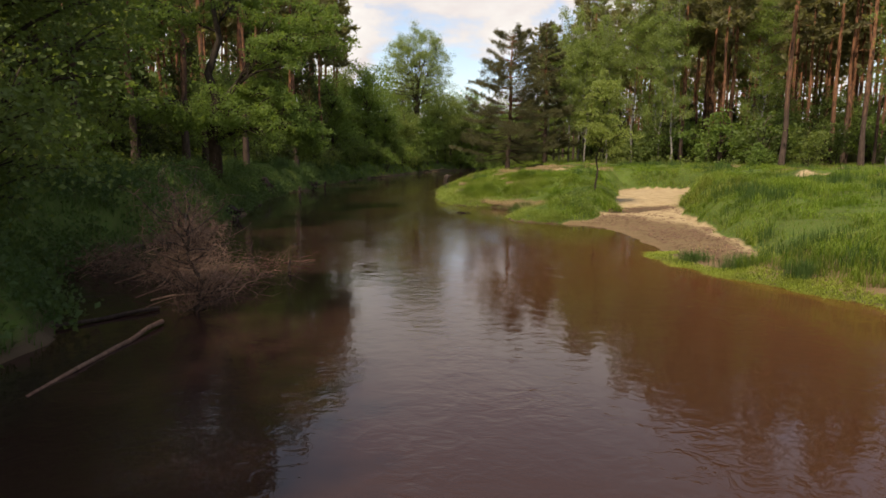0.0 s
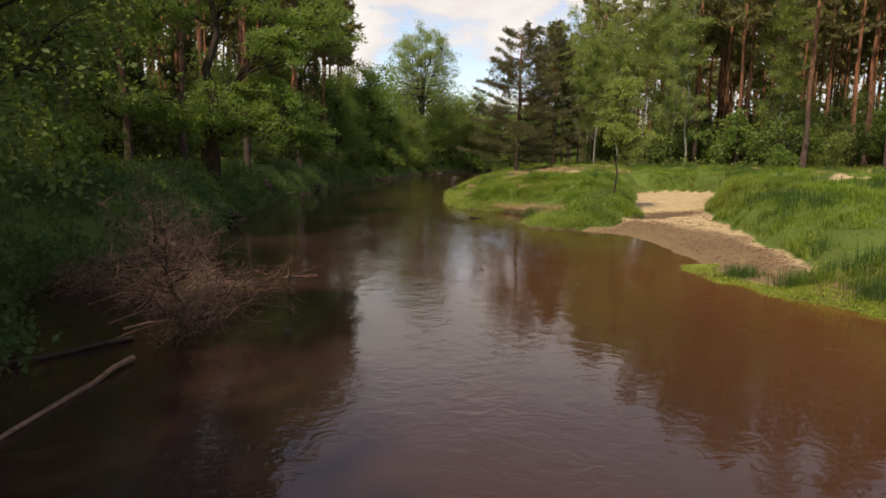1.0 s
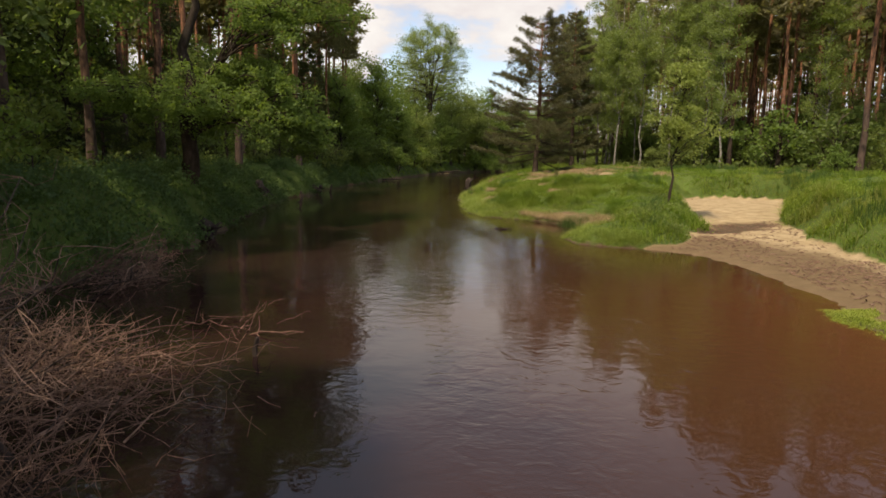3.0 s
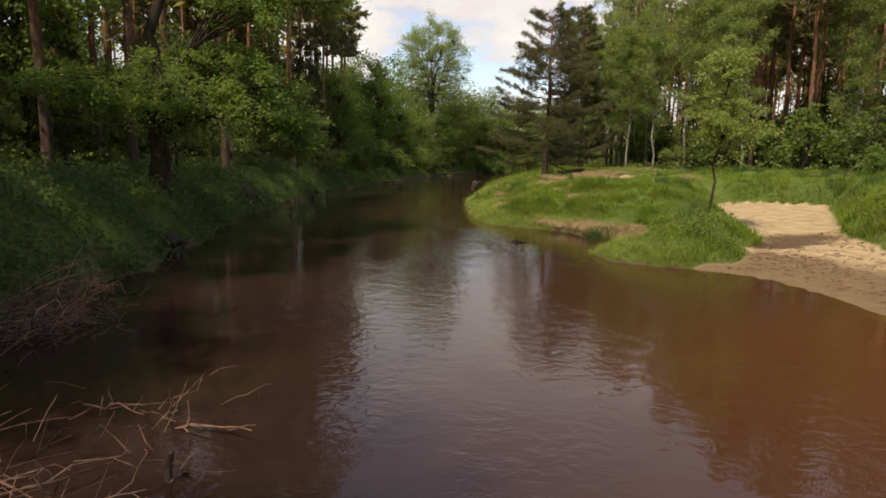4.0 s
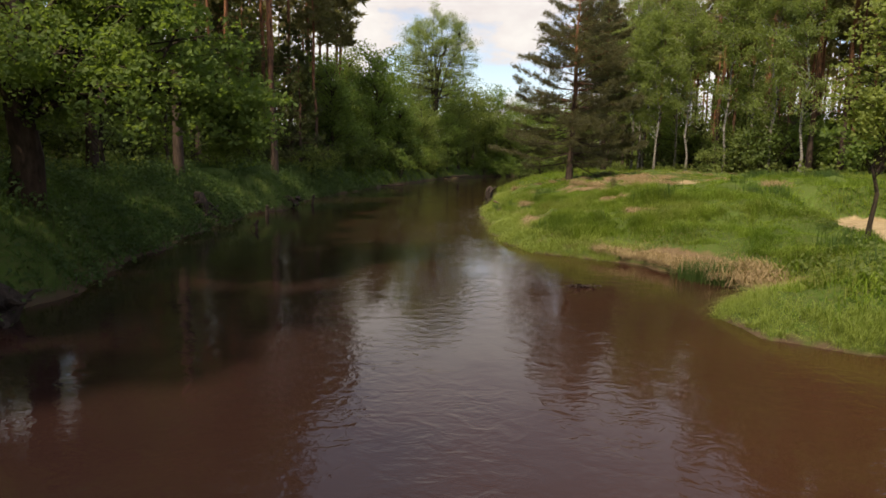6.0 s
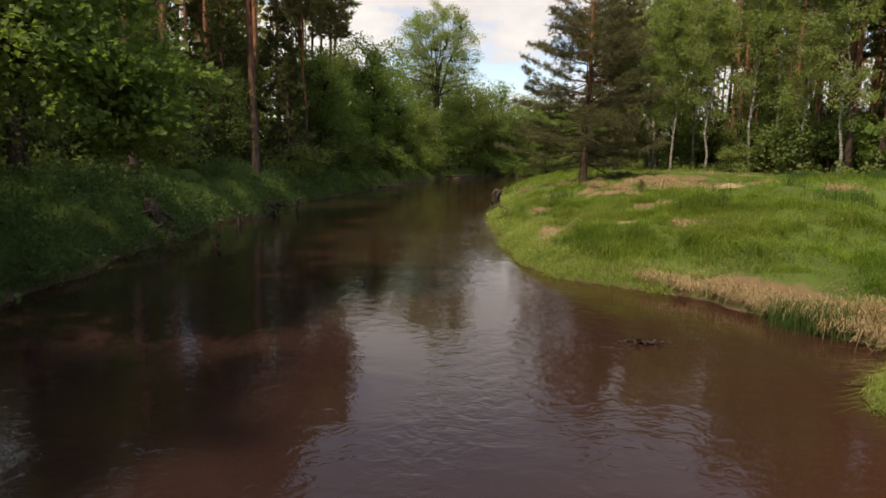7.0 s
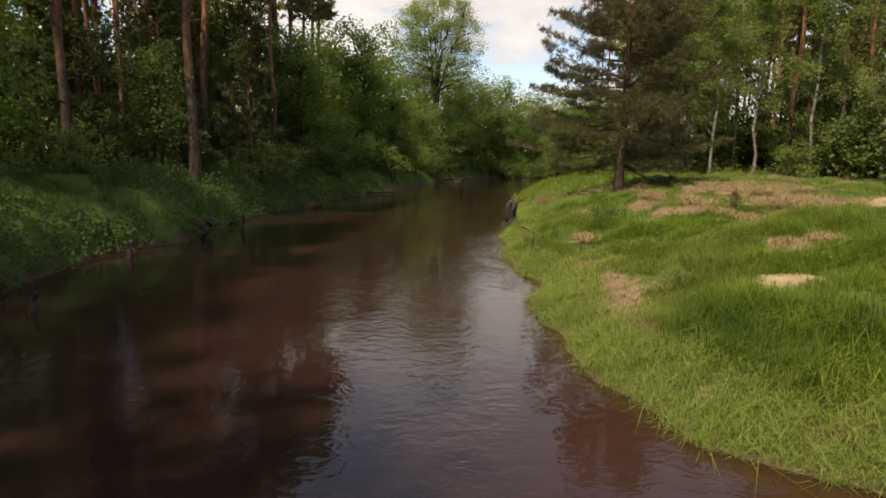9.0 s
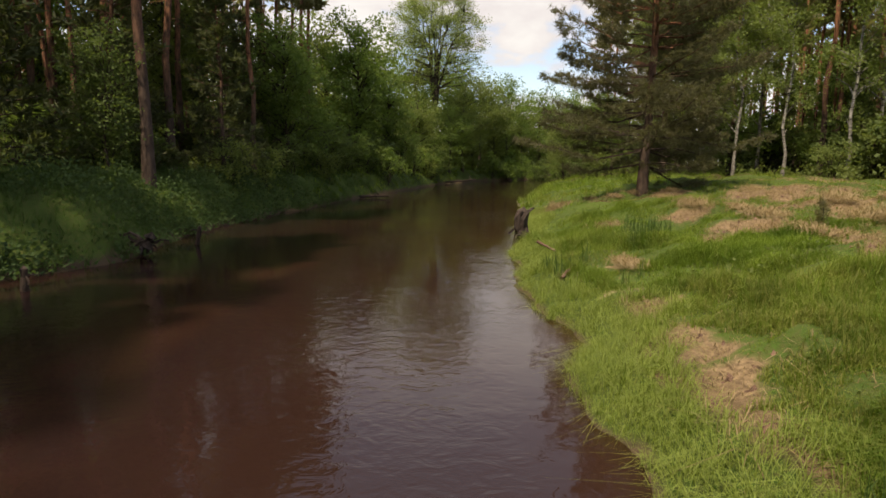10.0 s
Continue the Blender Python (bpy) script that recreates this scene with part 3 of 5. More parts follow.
def pine(name, seed, h, radius, base, reach, whorls, label, foliage=None, group="", per=7, needle=0.3, cone=0.0, stubs=10, density=1.0, width=0.12, rise=0.0, boughs=True, extra=0):
    """A conifer: straight stem, whorls of limbs above its crown's base (0 to 1 of the height), needles in brushes."""
    rng = np.random.default_rng(seed)
    foliage, bark = foliage or M_NEEDLE, M_PINE_BARK
    tree = thing(name, 0, 0, 0, label, "tree", group)
    stem, wood, green = Bits(), Bits(), Bits()
    line = bent(rng, (0, 0, -0.25), (rng.normal(0, 0.012) * h, rng.normal(0, 0.012) * h, h), 9, 0, 0.006)
    tube(stem, line, radius * np.interp(np.linspace(0, 1, 9), [0, 0.04, 0.6, 1], [1.35, 1.0, 0.62, 0.08]), 8, 0.05, rng)

    def on(z):
        k = min(7.999, max(0, z / h * 8))
        return line[int(k)] * (1 - k % 1) + line[int(k) + 1] * (k % 1)
    for _ in range(stubs):
        z = h * rng.uniform(0.5 * base, base + 0.05)
        a = rng.uniform(0, 6.28)
        p = on(z)
        tube(wood, bent(rng, p, p + np.array([math.cos(a), math.sin(a), rng.uniform(-0.2, 0.3)]) * rng.uniform(0.3, 1.3), 3), [radius * 0.1, radius * 0.07, 0.008], 3)
    cents, heads = [], []
    for w in range(whorls):
        u = (w + rng.uniform(0, 0.5)) / whorls
        z = h * (base + (0.985 - base) * u)
        full = (1 - u) ** cone if cone else math.sqrt(max(0.02, 1 - (2 * u ** 0.8 - 0.75) ** 2 / 1.6)) * (1 - 0.5 * u)
        for b in range(rng.integers(3, 6) + extra):
            a = rng.uniform(0, 6.28)
            length = reach * full * rng.uniform(0.5, 1.15) + 0.25
            tilt = rng.uniform(-0.15, 0.2) + 0.45 * u + rise
            out = unit(np.array([math.cos(a), math.sin(a), tilt]))
            p = on(z)
            limb = bent(rng, p, p + out * length, 4, -0.05, 0.05)
            if boughs or b == 0:
                tube(wood, limb, np.linspace(radius * 0.22 * (1 - 0.6 * u) + 0.01, 0.008, 4), 3)
            n = max(4, int(length * 9 * density))
            f = rng.uniform(0.2, 1.0, n) ** 0.7
            spot = np.stack([np.interp(f * 3, range(4), limb[:, q]) for q in range(3)], 1)
            side = np.cross(out, [0, 0, 1.0])
            off = rng.uniform(-1, 1, n) * (1.05 - f) * length * 0.55
            cents.append(spot + off[:, None] * side + rng.normal(0, 0.07, (n, 3)) + np.outer(np.abs(off), [0, 0, -0.08]))
            heads.append(unit(out + np.sign(off)[:, None] * side * 0.8))
    tufts(green, rng, np.concatenate(cents), np.concatenate(heads), needle, per, width)
    part("trunk", stem, bark, tree, smooth=True)
    tagged(part("limb", wood, bark, tree), kind="stuff")
    part("crown", green, foliage, tree)
    return tree


def stand(tree, x, y, turn=0.0, size=1.0, first=False, tall=1.0):
    m = pose(x, y, at(x, y), 0, 0, turn) @ Matrix.Diagonal((size, size, size * tall, 1))
    if first:
        tree.matrix_basis = m
        return tree
    return copy_thing(tree, m)


def spread_out(kinds, places, seed):
    """Stands copies of trees at places (x, y, size); the first use of a kind is the tree itself."""
    rng = np.random.default_rng(seed)
    copies = [[] for _ in kinds]
    for i, p in enumerate(places):
        copies[i if i < len(kinds) else int(rng.integers(len(kinds)))].append(p)
    for k, placed in zip(kinds, copies):
        for x, y, size in placed[1:]:
            m = pose(x, y, at(x, y), 0, 0, rng.uniform(0, 360)) @ Matrix.Diagonal((size, size, size * rng.uniform(0.92, 1.08), 1))
            copy_thing(k, m)
        x, y, size = placed[0]
        k.matrix_basis = pose(x, y, at(x, y)) @ Matrix.Scale(size, 4)


# the young alder on the point
stand(broadleaf("young_alder", 11, 0.045, (0.2, 0, 3.2, 1.15, 1.15, 2.0), 64, 120, 0.08, M_BARK, M_LEAF_YOUNG, "young alder with light airy leaves on the grassy point", lean=(0.2, 0), fork=0.5, spread=0.34, lobes=[(0.25, 0, 4.15, 0.65, 0.75, 1.2), (0.5, 0, 2.4, 1.05, 1.0, 0.85), (-0.1, 0, 2.9, 0.75, 0.8, 0.9)]), 6.75, 27.7, first=True)
# the old maple on the wooded bank
stand(broadleaf("maple_tree", 12, 0.25, (0.5, -0.2, 7.0, 3.6, 3.0, 3.8), 225, 300, 0.09, M_BARK_RED, M_LEAF, "old maple with a thick trunk and low boughs over the bank", fork=0.4, spread=0.15, limbs=True, flat=0.5, stout=1.0, lobes=[(-1.5, 0, 2.85, 1.9, 2.2, 0.95), (0.9, -0.6, 2.6, 1.7, 2.2, 1.2), (3.0, -0.7, 2.35, 1.6, 2.0, 1.45), (1.6, 0.3, 3.5, 1.5, 1.6, 0.7), (4.0, -0.4, 1.75, 0.8, 1.2, 0.7), (3.2, -0.8, 5.0, 1.6, 1.8, 1.1), (4.0, 0.6, 6.2, 1.9, 2.0, 1.5), (1.2, 0.2, 7.4, 2.4, 2.4, 1.6), (-2.2, 0.3, 6.8, 2.2, 2.3, 1.6)]), -9.75, 26.8, first=True)
# the dark alder hanging over the water
stand(broadleaf("overhanging_alder", 13, 0.2, (1.0, 0, 4.4, 3.3, 3.6, 4.2), 76, 330, 0.12, M_BARK, M_LEAF_DARK, "dark leafy alder hanging low over the river", fork=0.4, spread=0.38, limbs=True), -10.0, 12.2, first=True)
# low leafy boughs over the near water, leaf colour darkened for the shade there
boughs = broadleaf("riverside_bush", 16, 0.05, (0.4, 0, 1.5, 1.7, 2.0, 1.6), 46, 150, 0.1, M_BARK, M_LEAF_DARK, "dark bush hanging over the water", "bush", fork=0.2, spread=0.45, stems=4)
stand(boughs, -8.4, 7.0, 70)
stand(boughs, -6.6, 7.2, 200, 0.8)
stand(boughs, -7.6, 9.6, first=True)
# the tall tree at the bend
def tall_ash(x, y, seed=14):
    """Upright forked limbs that fan out into a domed crown, thin below and fuller at the top."""
    g = np.random.default_rng(seed)
    tree = thing("tall_ash", x, y, at(x, y), "tall round-crowned tree with a thin crown at the river bend", "tree")
    mid, half = np.array([0.3, 0, 13.8]), np.array([6.0, 6.0, 7.2])
    stem, leafy = Bits(), Bits()
    trunk = bent(g, (0, 0, -0.3), (0.2, 0, 10.5), 8, 0, 0.015)
    tube(stem, trunk, np.interp(np.linspace(0, 1, 8), [0, 0.08, 1], [0.5, 0.36, 0.24]), 9, 0.05, g)
    part("trunk", stem, M_BARK, tree, smooth=True)

    def grow(bits, p, q, r0, r1, n, lift, sides):
        """A limb that starts upwards from p and bows over to q."""
        u = np.linspace(0, 1, n)[:, None]
        knee = p + (q - p) * [0.3, 0.3, lift]
        line = p * (1 - u) ** 2 + 2 * knee * u * (1 - u) + q * u ** 2
        line[1:-1] += g.normal(0, 0.015, (n - 2, 3)) * np.linalg.norm(q - p)
        tube(bits, line, np.linspace(r0, r1, n), sides)
        return line
    leaders, limbs, woods = [], [], []
    for k in range(9):
        a = k * 2.4 + g.uniform(-0.3, 0.3)
        reach = 0.1 if k == 0 else g.uniform(0.35, 0.75)
        tip = mid + half * [reach * math.cos(a), reach * math.sin(a), math.sqrt(1 - reach ** 2) * 0.8 - 0.1 * reach]
        bits = Bits()
        leaders.append(grow(bits, trunk[int(g.integers(4, 8))], tip, 0.17, 0.03, 9, 0.62, 6))
        limbs.append(part("limb", bits, M_BARK, tree, smooth=True))
        woods.append(Bits())
    for j in range(190):
        z = 1 - 1.55 * (j + 0.5) / 190
        way = np.array([math.sqrt(1 - z * z) * math.cos(j * 2.39996), math.sqrt(1 - z * z) * math.sin(j * 2.39996), z]) + g.normal(0, 0.07, 3)
        end = mid + half * way * (g.uniform(0.8, 1.0) if j % 4 else g.uniform(0.45, 0.75))
        best = min((np.linalg.norm(p - end) + (3.0 if p[2] > end[2] - 0.3 else 0.0), i, q) for i, line in enumerate(leaders) for q, p in enumerate(line[2:], 2))
        bough = grow(woods[best[1]], leaders[best[1]][best[2]], end, 0.05, 0.016, 6, 0.6, 4)
        for _ in range(5):
            f = 4.99 * g.uniform(0.45, 1.0)
            p2 = bough[int(f)] * (1 - f % 1) + bough[int(f) + 1] * (f % 1)
            e2 = p2 + unit(way + g.normal(0, 0.7, 3) + [0, 0, 0.2]) * g.uniform(0.3, 0.9)
            tube(woods[best[1]], bent(g, p2, e2, 3, 0.05), [0.018, 0.013, 0.006], 3)
            full = np.interp(way[2], [-0.55, -0.1, 0.3, 1.0], [0.3, 0.65, 1.15, 1.6])
            leaves(leafy, g, e2 + g.normal(0, 1, (int(58 * full * g.uniform(0.4, 1.5)), 3)) * [0.36, 0.36, 0.28], 0.125)
    for limb_ob, wood in zip(limbs, woods):
        if wood.n:
            tagged(part("twig", wood, M_BARK, limb_ob), kind="stuff")
    part("crown", leafy, M_BIRCH, tree)


tall_ash(-4.7, 106)
# the lone pine on the meadow and the darker one behind it
stand(pine("lone_pine", 24, 11.8, 0.2, 0.12, 4.5, 22, "lone pine with tiered limbs on the meadow", M_NEEDLE_GREY, needle=0.21, density=4.0, stubs=8, per=9, width=0.06, cone=0.36, extra=2), 5.65, 54.6, first=True)
stand(pine("dark_pine", 22, 15.5, 0.22, 0.10, 4.2, 30, "dark dense pine at the wood's edge", M_NEEDLE_GREY, needle=0.32, density=2.0, cone=0.75, per=8, width=0.1), 11.4, 70, first=True)

FOREST = [pine("pine_tree", 30 + i, 20 + i, 0.17, 0.52 + 0.05 * i, 2.5, 14, "tall pine with a bare reddish trunk and a high crown", group="pines of the wood", needle=0.5, density=1.0, stubs=12, per=4, width=0.17, boughs=False) for i in range(4)]
BIRCHES = [broadleaf("birch_tree", 40 + i, 0.095, (0, 0, 9.6, 1.9, 1.9, 7.6), 84, 165, 0.12, M_BIRCH_BARK, M_BIRCH, "slender birch with a white trunk and fresh green leaves", group="birches at the wood's edge", fork=0.6, spread=0.36, twigs=1, flat=0.9) for i in range(3)]
BROAD = [broadleaf("alder_tree", 50 + i, 0.2, (0, 0, 6.8, 3.9, 3.9, 6.6), 60, 165, 0.225, M_BARK, (M_LEAF, M_LEAF_MID)[i % 2], "leafy alder on the river bank", group="riverside trees", fork=0.4, spread=0.42, twigs=1) for i in range(4)]
YOUNG = [broadleaf("young_maple", 55 + i, 0.09, (0, 0, 4.6, 2.5, 2.5, 3.9), 46, 120, 0.15, M_BARK, (M_LEAF_MID, M_LEAF, M_LEAF_DARK)[i], "young maple growing under the pines", group="undergrowth trees", fork=0.4, spread=0.42, twigs=1) for i in range(3)]
SPRUCE = [pine("young_spruce", 60 + i, 8, 0.1, 0.03, 1.9, 22, "dark young spruce under the pines", M_NEEDLE_DARK, "young spruces", needle=0.3, cone=0.75, density=1.2, stubs=0, per=6) for i in range(2)]
BUSHES = [broadleaf("bush", 70 + i, 0.035, (0, 0, 1.2, 1.35, 1.35, 1.2), 26, 60, 0.135, M_BARK, (M_LEAF, M_LEAF_MID, M_LEAF_DARK)[i], "rounded leafy bush at the wood's edge", "bush", "bushes", fork=0.2, spread=0.45, twigs=0, stems=3) for i in range(3)]

rng = np.random.default_rng(5)


def scatter(n, xs, ys, gap, keep, taken, sizes=(0.86, 1.12)):
    """n random places at least gap apart for which keep(x, y) holds."""
    out = []
    for _ in range(n * 40):
        x, y = rng.uniform(*xs), rng.uniform(*ys)
        if keep(x, y) and all((x - a) ** 2 + (y - b) ** 2 > gap * gap for a, b, *_ in out + taken):
            out.append((x, y, rng.uniform(*sizes)))
            if len(out) == n:
                break
    return out


def right_edge(y):
    return float(np.interp(y, [20, 38, 43, 54, 66, 80, 100], [34, 27, 23, 20, 17, 14, 13]))


def left_depth(x, y):
    return float(line_distance(np.array([x]), np.array([y]), LEFT_SHORE)[0])


def sunlit(x, y):
    """The gap in the wood through which the sun reaches the old maple."""
    return line_distance(np.array([x]), np.array([y]), [(-8, 27), (-16.5, 14)])[0] < 2.4


def sun_lane(x, y):
    """A strip added along the sun's direction, kept clear of pines to light the wood behind the straight reach."""
    return line_distance(np.array([x]), np.array([y]), [(-13, 50), (-23, 34)])[0] < 2.5


right_pines = [(23.4, 43.4, 1.05), (20.9, 55.3, 1.0), (27.0, 40.5, 0.95), (24.2, 57.5, 1.0), (22.6, 60.0, 0.95)]
right_pines += scatter(78, (14, 70), (36, 105), 2.2, lambda x, y: right_edge(y) + 1.0 < x < right_edge(y) + 32, right_pines)
# pines below y 16 in these lists: unseen, added to shade bank and water
left_pines = [(-20.7, 58, 1.0), (-19.4, 57.5, 1.0), (-18.3, 60, 0.9), (-15.8, 62, 1.0), (-15.0, 66, 0.95), (-14.0, 70, 1.0), (-13.8, 72.5, 0.9), (-15.5, 75, 1.0), (-13.0, 78, 1.0), (-12.6, 31, 0.95), (-13.4, 27.5, 0.9), (-12.2, 39.0, 0.95), (-12.5, -2, 0.9), (-10.5, -9, 0.9)]
left_pines += [(-11.5, -16, 1.0), (-9.4, 0.5, 0.9), (-9.0, -6, 0.9), (-8.6, -12, 0.9), (-11.6, 49.9, 1.05), (-13.4, 55.5, 0.95), (-16.5, 56.5, 1.0), (-12.8, 75, 1.0), (-11.6, 60.5, 0.8), (-14.6, 47.0, 0.9), (-13.2, 35.0, 0.95), (-12.0, 13.5, 1.0), (-13.5, 10.0, 1.0), (-14.0, 15.5, 1.0)]
left_pines += scatter(27, (-40, -12), (8, 80), 2.4, lambda x, y: 4.5 < left_depth(x, y) < 24 and not sunlit(x, y) and not sun_lane(x, y), left_pines)
spread_out(FOREST, right_pines + left_pines, 1)
birches = [(19.5, 53.8, 0.9), (28.5, 40.3, 0.9), (16.6, 77.5, 1.15), (14.4, 72, 1.05), (17.4, 67, 1.0), (19.0, 63.5, 1.05), (13.2, 80, 1.1), (20.2, 59, 1.0), (18.2, 72, 1.1), (15.5, 84, 1.1), (22.0, 66, 1.1), (25.5, 51, 1.0), (15.6, 69.5, 1.0), (17.8, 80, 1.2)]
spread_out(BIRCHES, birches, 2)
far_trees = [(-7.8, 86, 0.7), (-5.9, 97, 0.65), (-2.6, 106.5, 0.65), (3.6, 121.5, 0.8), (8.5, 130, 0.8), (-11.5, 66, 0.75), (-10, 82, 0.95), (-12, 100, 1.15), (-6.2, 104, 0.85), (-1, 111, 0.85), (1.5, 120, 1.05), (6, 128, 1.05), (12, 136, 1.1), (19, 143, 1.1), (-7, 115, 1.2), (-14, 88, 1.1)]
# (-13, 8.5) and (-13.6, 13) are unseen, added to shade the left bank
far_trees += [(-3, 124, 1.2), (11.5, 108, 0.65), (9.2, 94, 0.5), (15, 112, 0.9), (20, 122, 1.0), (-12.5, 69, 0.7), (14.5, 100, 0.8), (-13, 8.5, 1.0), (-13.6, 13.0, 0.95), (-19.0, 27.5, 1.15), (-20.5, 35.0, 1.15), (-28, 30, 1.2), (-33, 42, 1.2), (-18.5, 66, 0.9), (27, 76, 0.9)]
# alders below y 2 are unseen, added to shade the near-left water
far_trees += [(31, 86, 1.0), (24, 93, 0.9), (35, 71, 0.9), (22, 101, 0.9), (-7.6, -2.0, 1.0), (-7.4, -6.5, 1.1), (-7.6, -11, 1.1), (-7.8, -16, 1.1), (-7.6, 1.6, 0.8), (-30, 55, 1.0), (-26, 66, 1.0), (-22, 78, 1.0), (-34, 18, 1.2), (-24, 15, 1.0)]
spread_out(BROAD, far_trees, 3)
# the first is added to shade the left part of the old maple
young = [(-13.8, 21.6, 1.2), (-15.5, 29.5, 1.15), (-17.5, 26.0, 1.2), (-12.6, 34.5, 0.7), (-13.5, 41.0, 0.8), (-18.6, 31.5, 1.1), (-13.0, 50.0, 0.6)]
# unseen young trees, added to darken the near-left water
young += [(-9.2, 5.5, 1.0), (-8.6, -1.5, 1.0), (-8.4, -8.0, 1.1), (-9.6, 3.0, 1.1), (-9.8, -4.5, 1.1), (-10.2, -12, 1.1)]
young += scatter(19, (-34, -12), (12, 75), 2.4, lambda x, y: 8.5 < left_depth(x, y) < 22 and not sunlit(x, y), young, (0.7, 1.25))
young += scatter(18, (22, 50), (48, 85), 3.0, lambda x, y: right_edge(y) + 6 < x < right_edge(y) + 26, young, (0.6, 0.9))
spread_out(YOUNG, young, 7)
spruces = [(-12.0, 57.5, 1.0), (-13.6, 61.5, 1.3), (-14.6, 53.5, 1.25), (-15.6, 48.5, 1.2), (-14.0, 67.5, 1.3), (-17.5, 58.0, 1.3), (-16.5, 41.0, 1.1), (-14.4, 30, 0.7), (-17, 44, 0.9), (24, 62, 0.7), (30, 66, 0.8)]
spruces += scatter(14, (20, 55), (48, 90), 2.5, lambda x, y: right_edge(y) + 5 < x < right_edge(y) + 24, spruces, (0.6, 0.95))
spread_out(SPRUCE, spruces, 4)
bushes = [(20.9, 41.7, 0.75), (17.6, 62.5, 0.9), (19.0, 64.0, 1.0), (22.0, 62.5, 1.7), (20.6, 63.6, 1.4), (-10.9, 55.5, 0.8), (-10.6, 58.5, 0.9), (-10.4, 63, 0.9), (-9.6, 68, 0.8), (10.2, 84, 1.1), (12.2, 78, 0.8), (-12.6, 44, 0.6), (-13.4, 50.5, 0.8)]
bushes += scatter(40, (17, 50), (42, 84), 2.0, lambda x, y: right_edge(y) + 1.0 < x < right_edge(y) + 14, bushes, (0.9, 1.9))
bushes += scatter(30, (-34, -11), (12, 80), 2.0, lambda x, y: 3.6 < left_depth(x, y) < 12, bushes)
bushes += [(-9.5 + 1.6 * math.sin(q * 2.1) + q * 0.9, 74 + q * 5.5, 0.9 + 0.3 * math.sin(q * 1.7)) for q in range(7)]
bushes += [(-13.5 + q * 0.9, 70 + q * 4.4, 1.5) for q in range(8)] + [(9.5 + q * 1.4, 98 + q * 2.6, 1.1) for q in range(7)]
bushes += [(-10.6 + q * 0.62, 70 + q * 3.0, 1.3) for q in range(12)] + [(0.5 + q * 2.6, 116 + q * 2.4, 1.6) for q in range(9)]
bushes += [(4 + q * 3.0, 124 + q * 3.1, 1.2) for q in range(6)]
spread_out(BUSHES, bushes, 6)


def build_far_wood():
    """Belts of woodland far behind the rest."""
    g = np.random.default_rng(77)
    bits = Bits()
    for (ax, ay), (bx, by), tall, n in (((-44, -10), (-34, 100), 11, 5500), ((-34, 100), (-10, 175), 18, 4500), ((-10, 172), (90, 172), 17, 7000), ((66, 30), (64, 120), 6, 9000), ((46, 44), (30, 100), 7, 9000), ((-26, 2), (-24, 92), 8.0, 21000), ((-6, 116), (10, 136), 7, 9000), ((24, 150), (60, 120), 12, 2500), ((-14, 150), (40, 150), 7, 14000), ((8, 138), (60, 138), 6, 9000), ((-16, 84), (-8, 128), 7, 6000)):
        u = g.uniform(0, 1, n)
        w = g.uniform(0, 14 if tall > 11 else 5, n)
        x, y = ax + (bx - ax) * u + (-w if bx < 0 or ax < 0 else w) * (abs(by - ay) > 20), ay + (by - ay) * u + w * (abs(by - ay) <= 20)
        h = tall * (0.78 + 0.3 * lattice(x * 0.22, y * 0.22, 5)) * g.uniform(0, 1, n)
        leaves(bits, g, np.stack([x, y, height(x, y) + h], 1), 0.55 if tall < 12 else 1.0)
    tagged(new("far_wood", bits.mesh("far_wood", M_LEAF_MID)), "distant belt of leafy woodland behind the river", "woods", kind="stuff")


build_far_wood()


def build_far_pines():
    """The depth of the pine wood: thin trunks and high crowns."""
    g = np.random.default_rng(78)
    wood, green = Bits(), Bits()
    for k in range(340):
        y = g.uniform(34, 125) if k < 260 else g.uniform(34, 95)
        x = right_edge(y) + g.uniform(9, 55) if k < 260 else g.uniform(-34, -17)
        z, h = at(x, y), g.uniform(16, 22)
        tube(wood, [(x, y, z - 0.2), (x + g.normal(0, 0.2), y, z + h * 0.5), (x + g.normal(0, 0.4), y, z + h)], [0.12, 0.09, 0.04], 5)
        c = np.array([x, y, z + h * 0.78]) + g.normal(0, 1, (40, 3)) * [1.4, 1.4, 2.4]
        leaves(green, g, c, 0.75)
    ob = thing("far_pines", 45, 70, 0, "distant trunks and crowns deep in the pine wood", "woods")
    ob.matrix_basis = Matrix()
    tagged(part("trunk", wood, M_PINE_BARK, ob), kind="stuff")
    tagged(part("crown", green, M_NEEDLE, ob), kind="stuff")
    tagged(ob, kind="stuff")


build_far_pines()


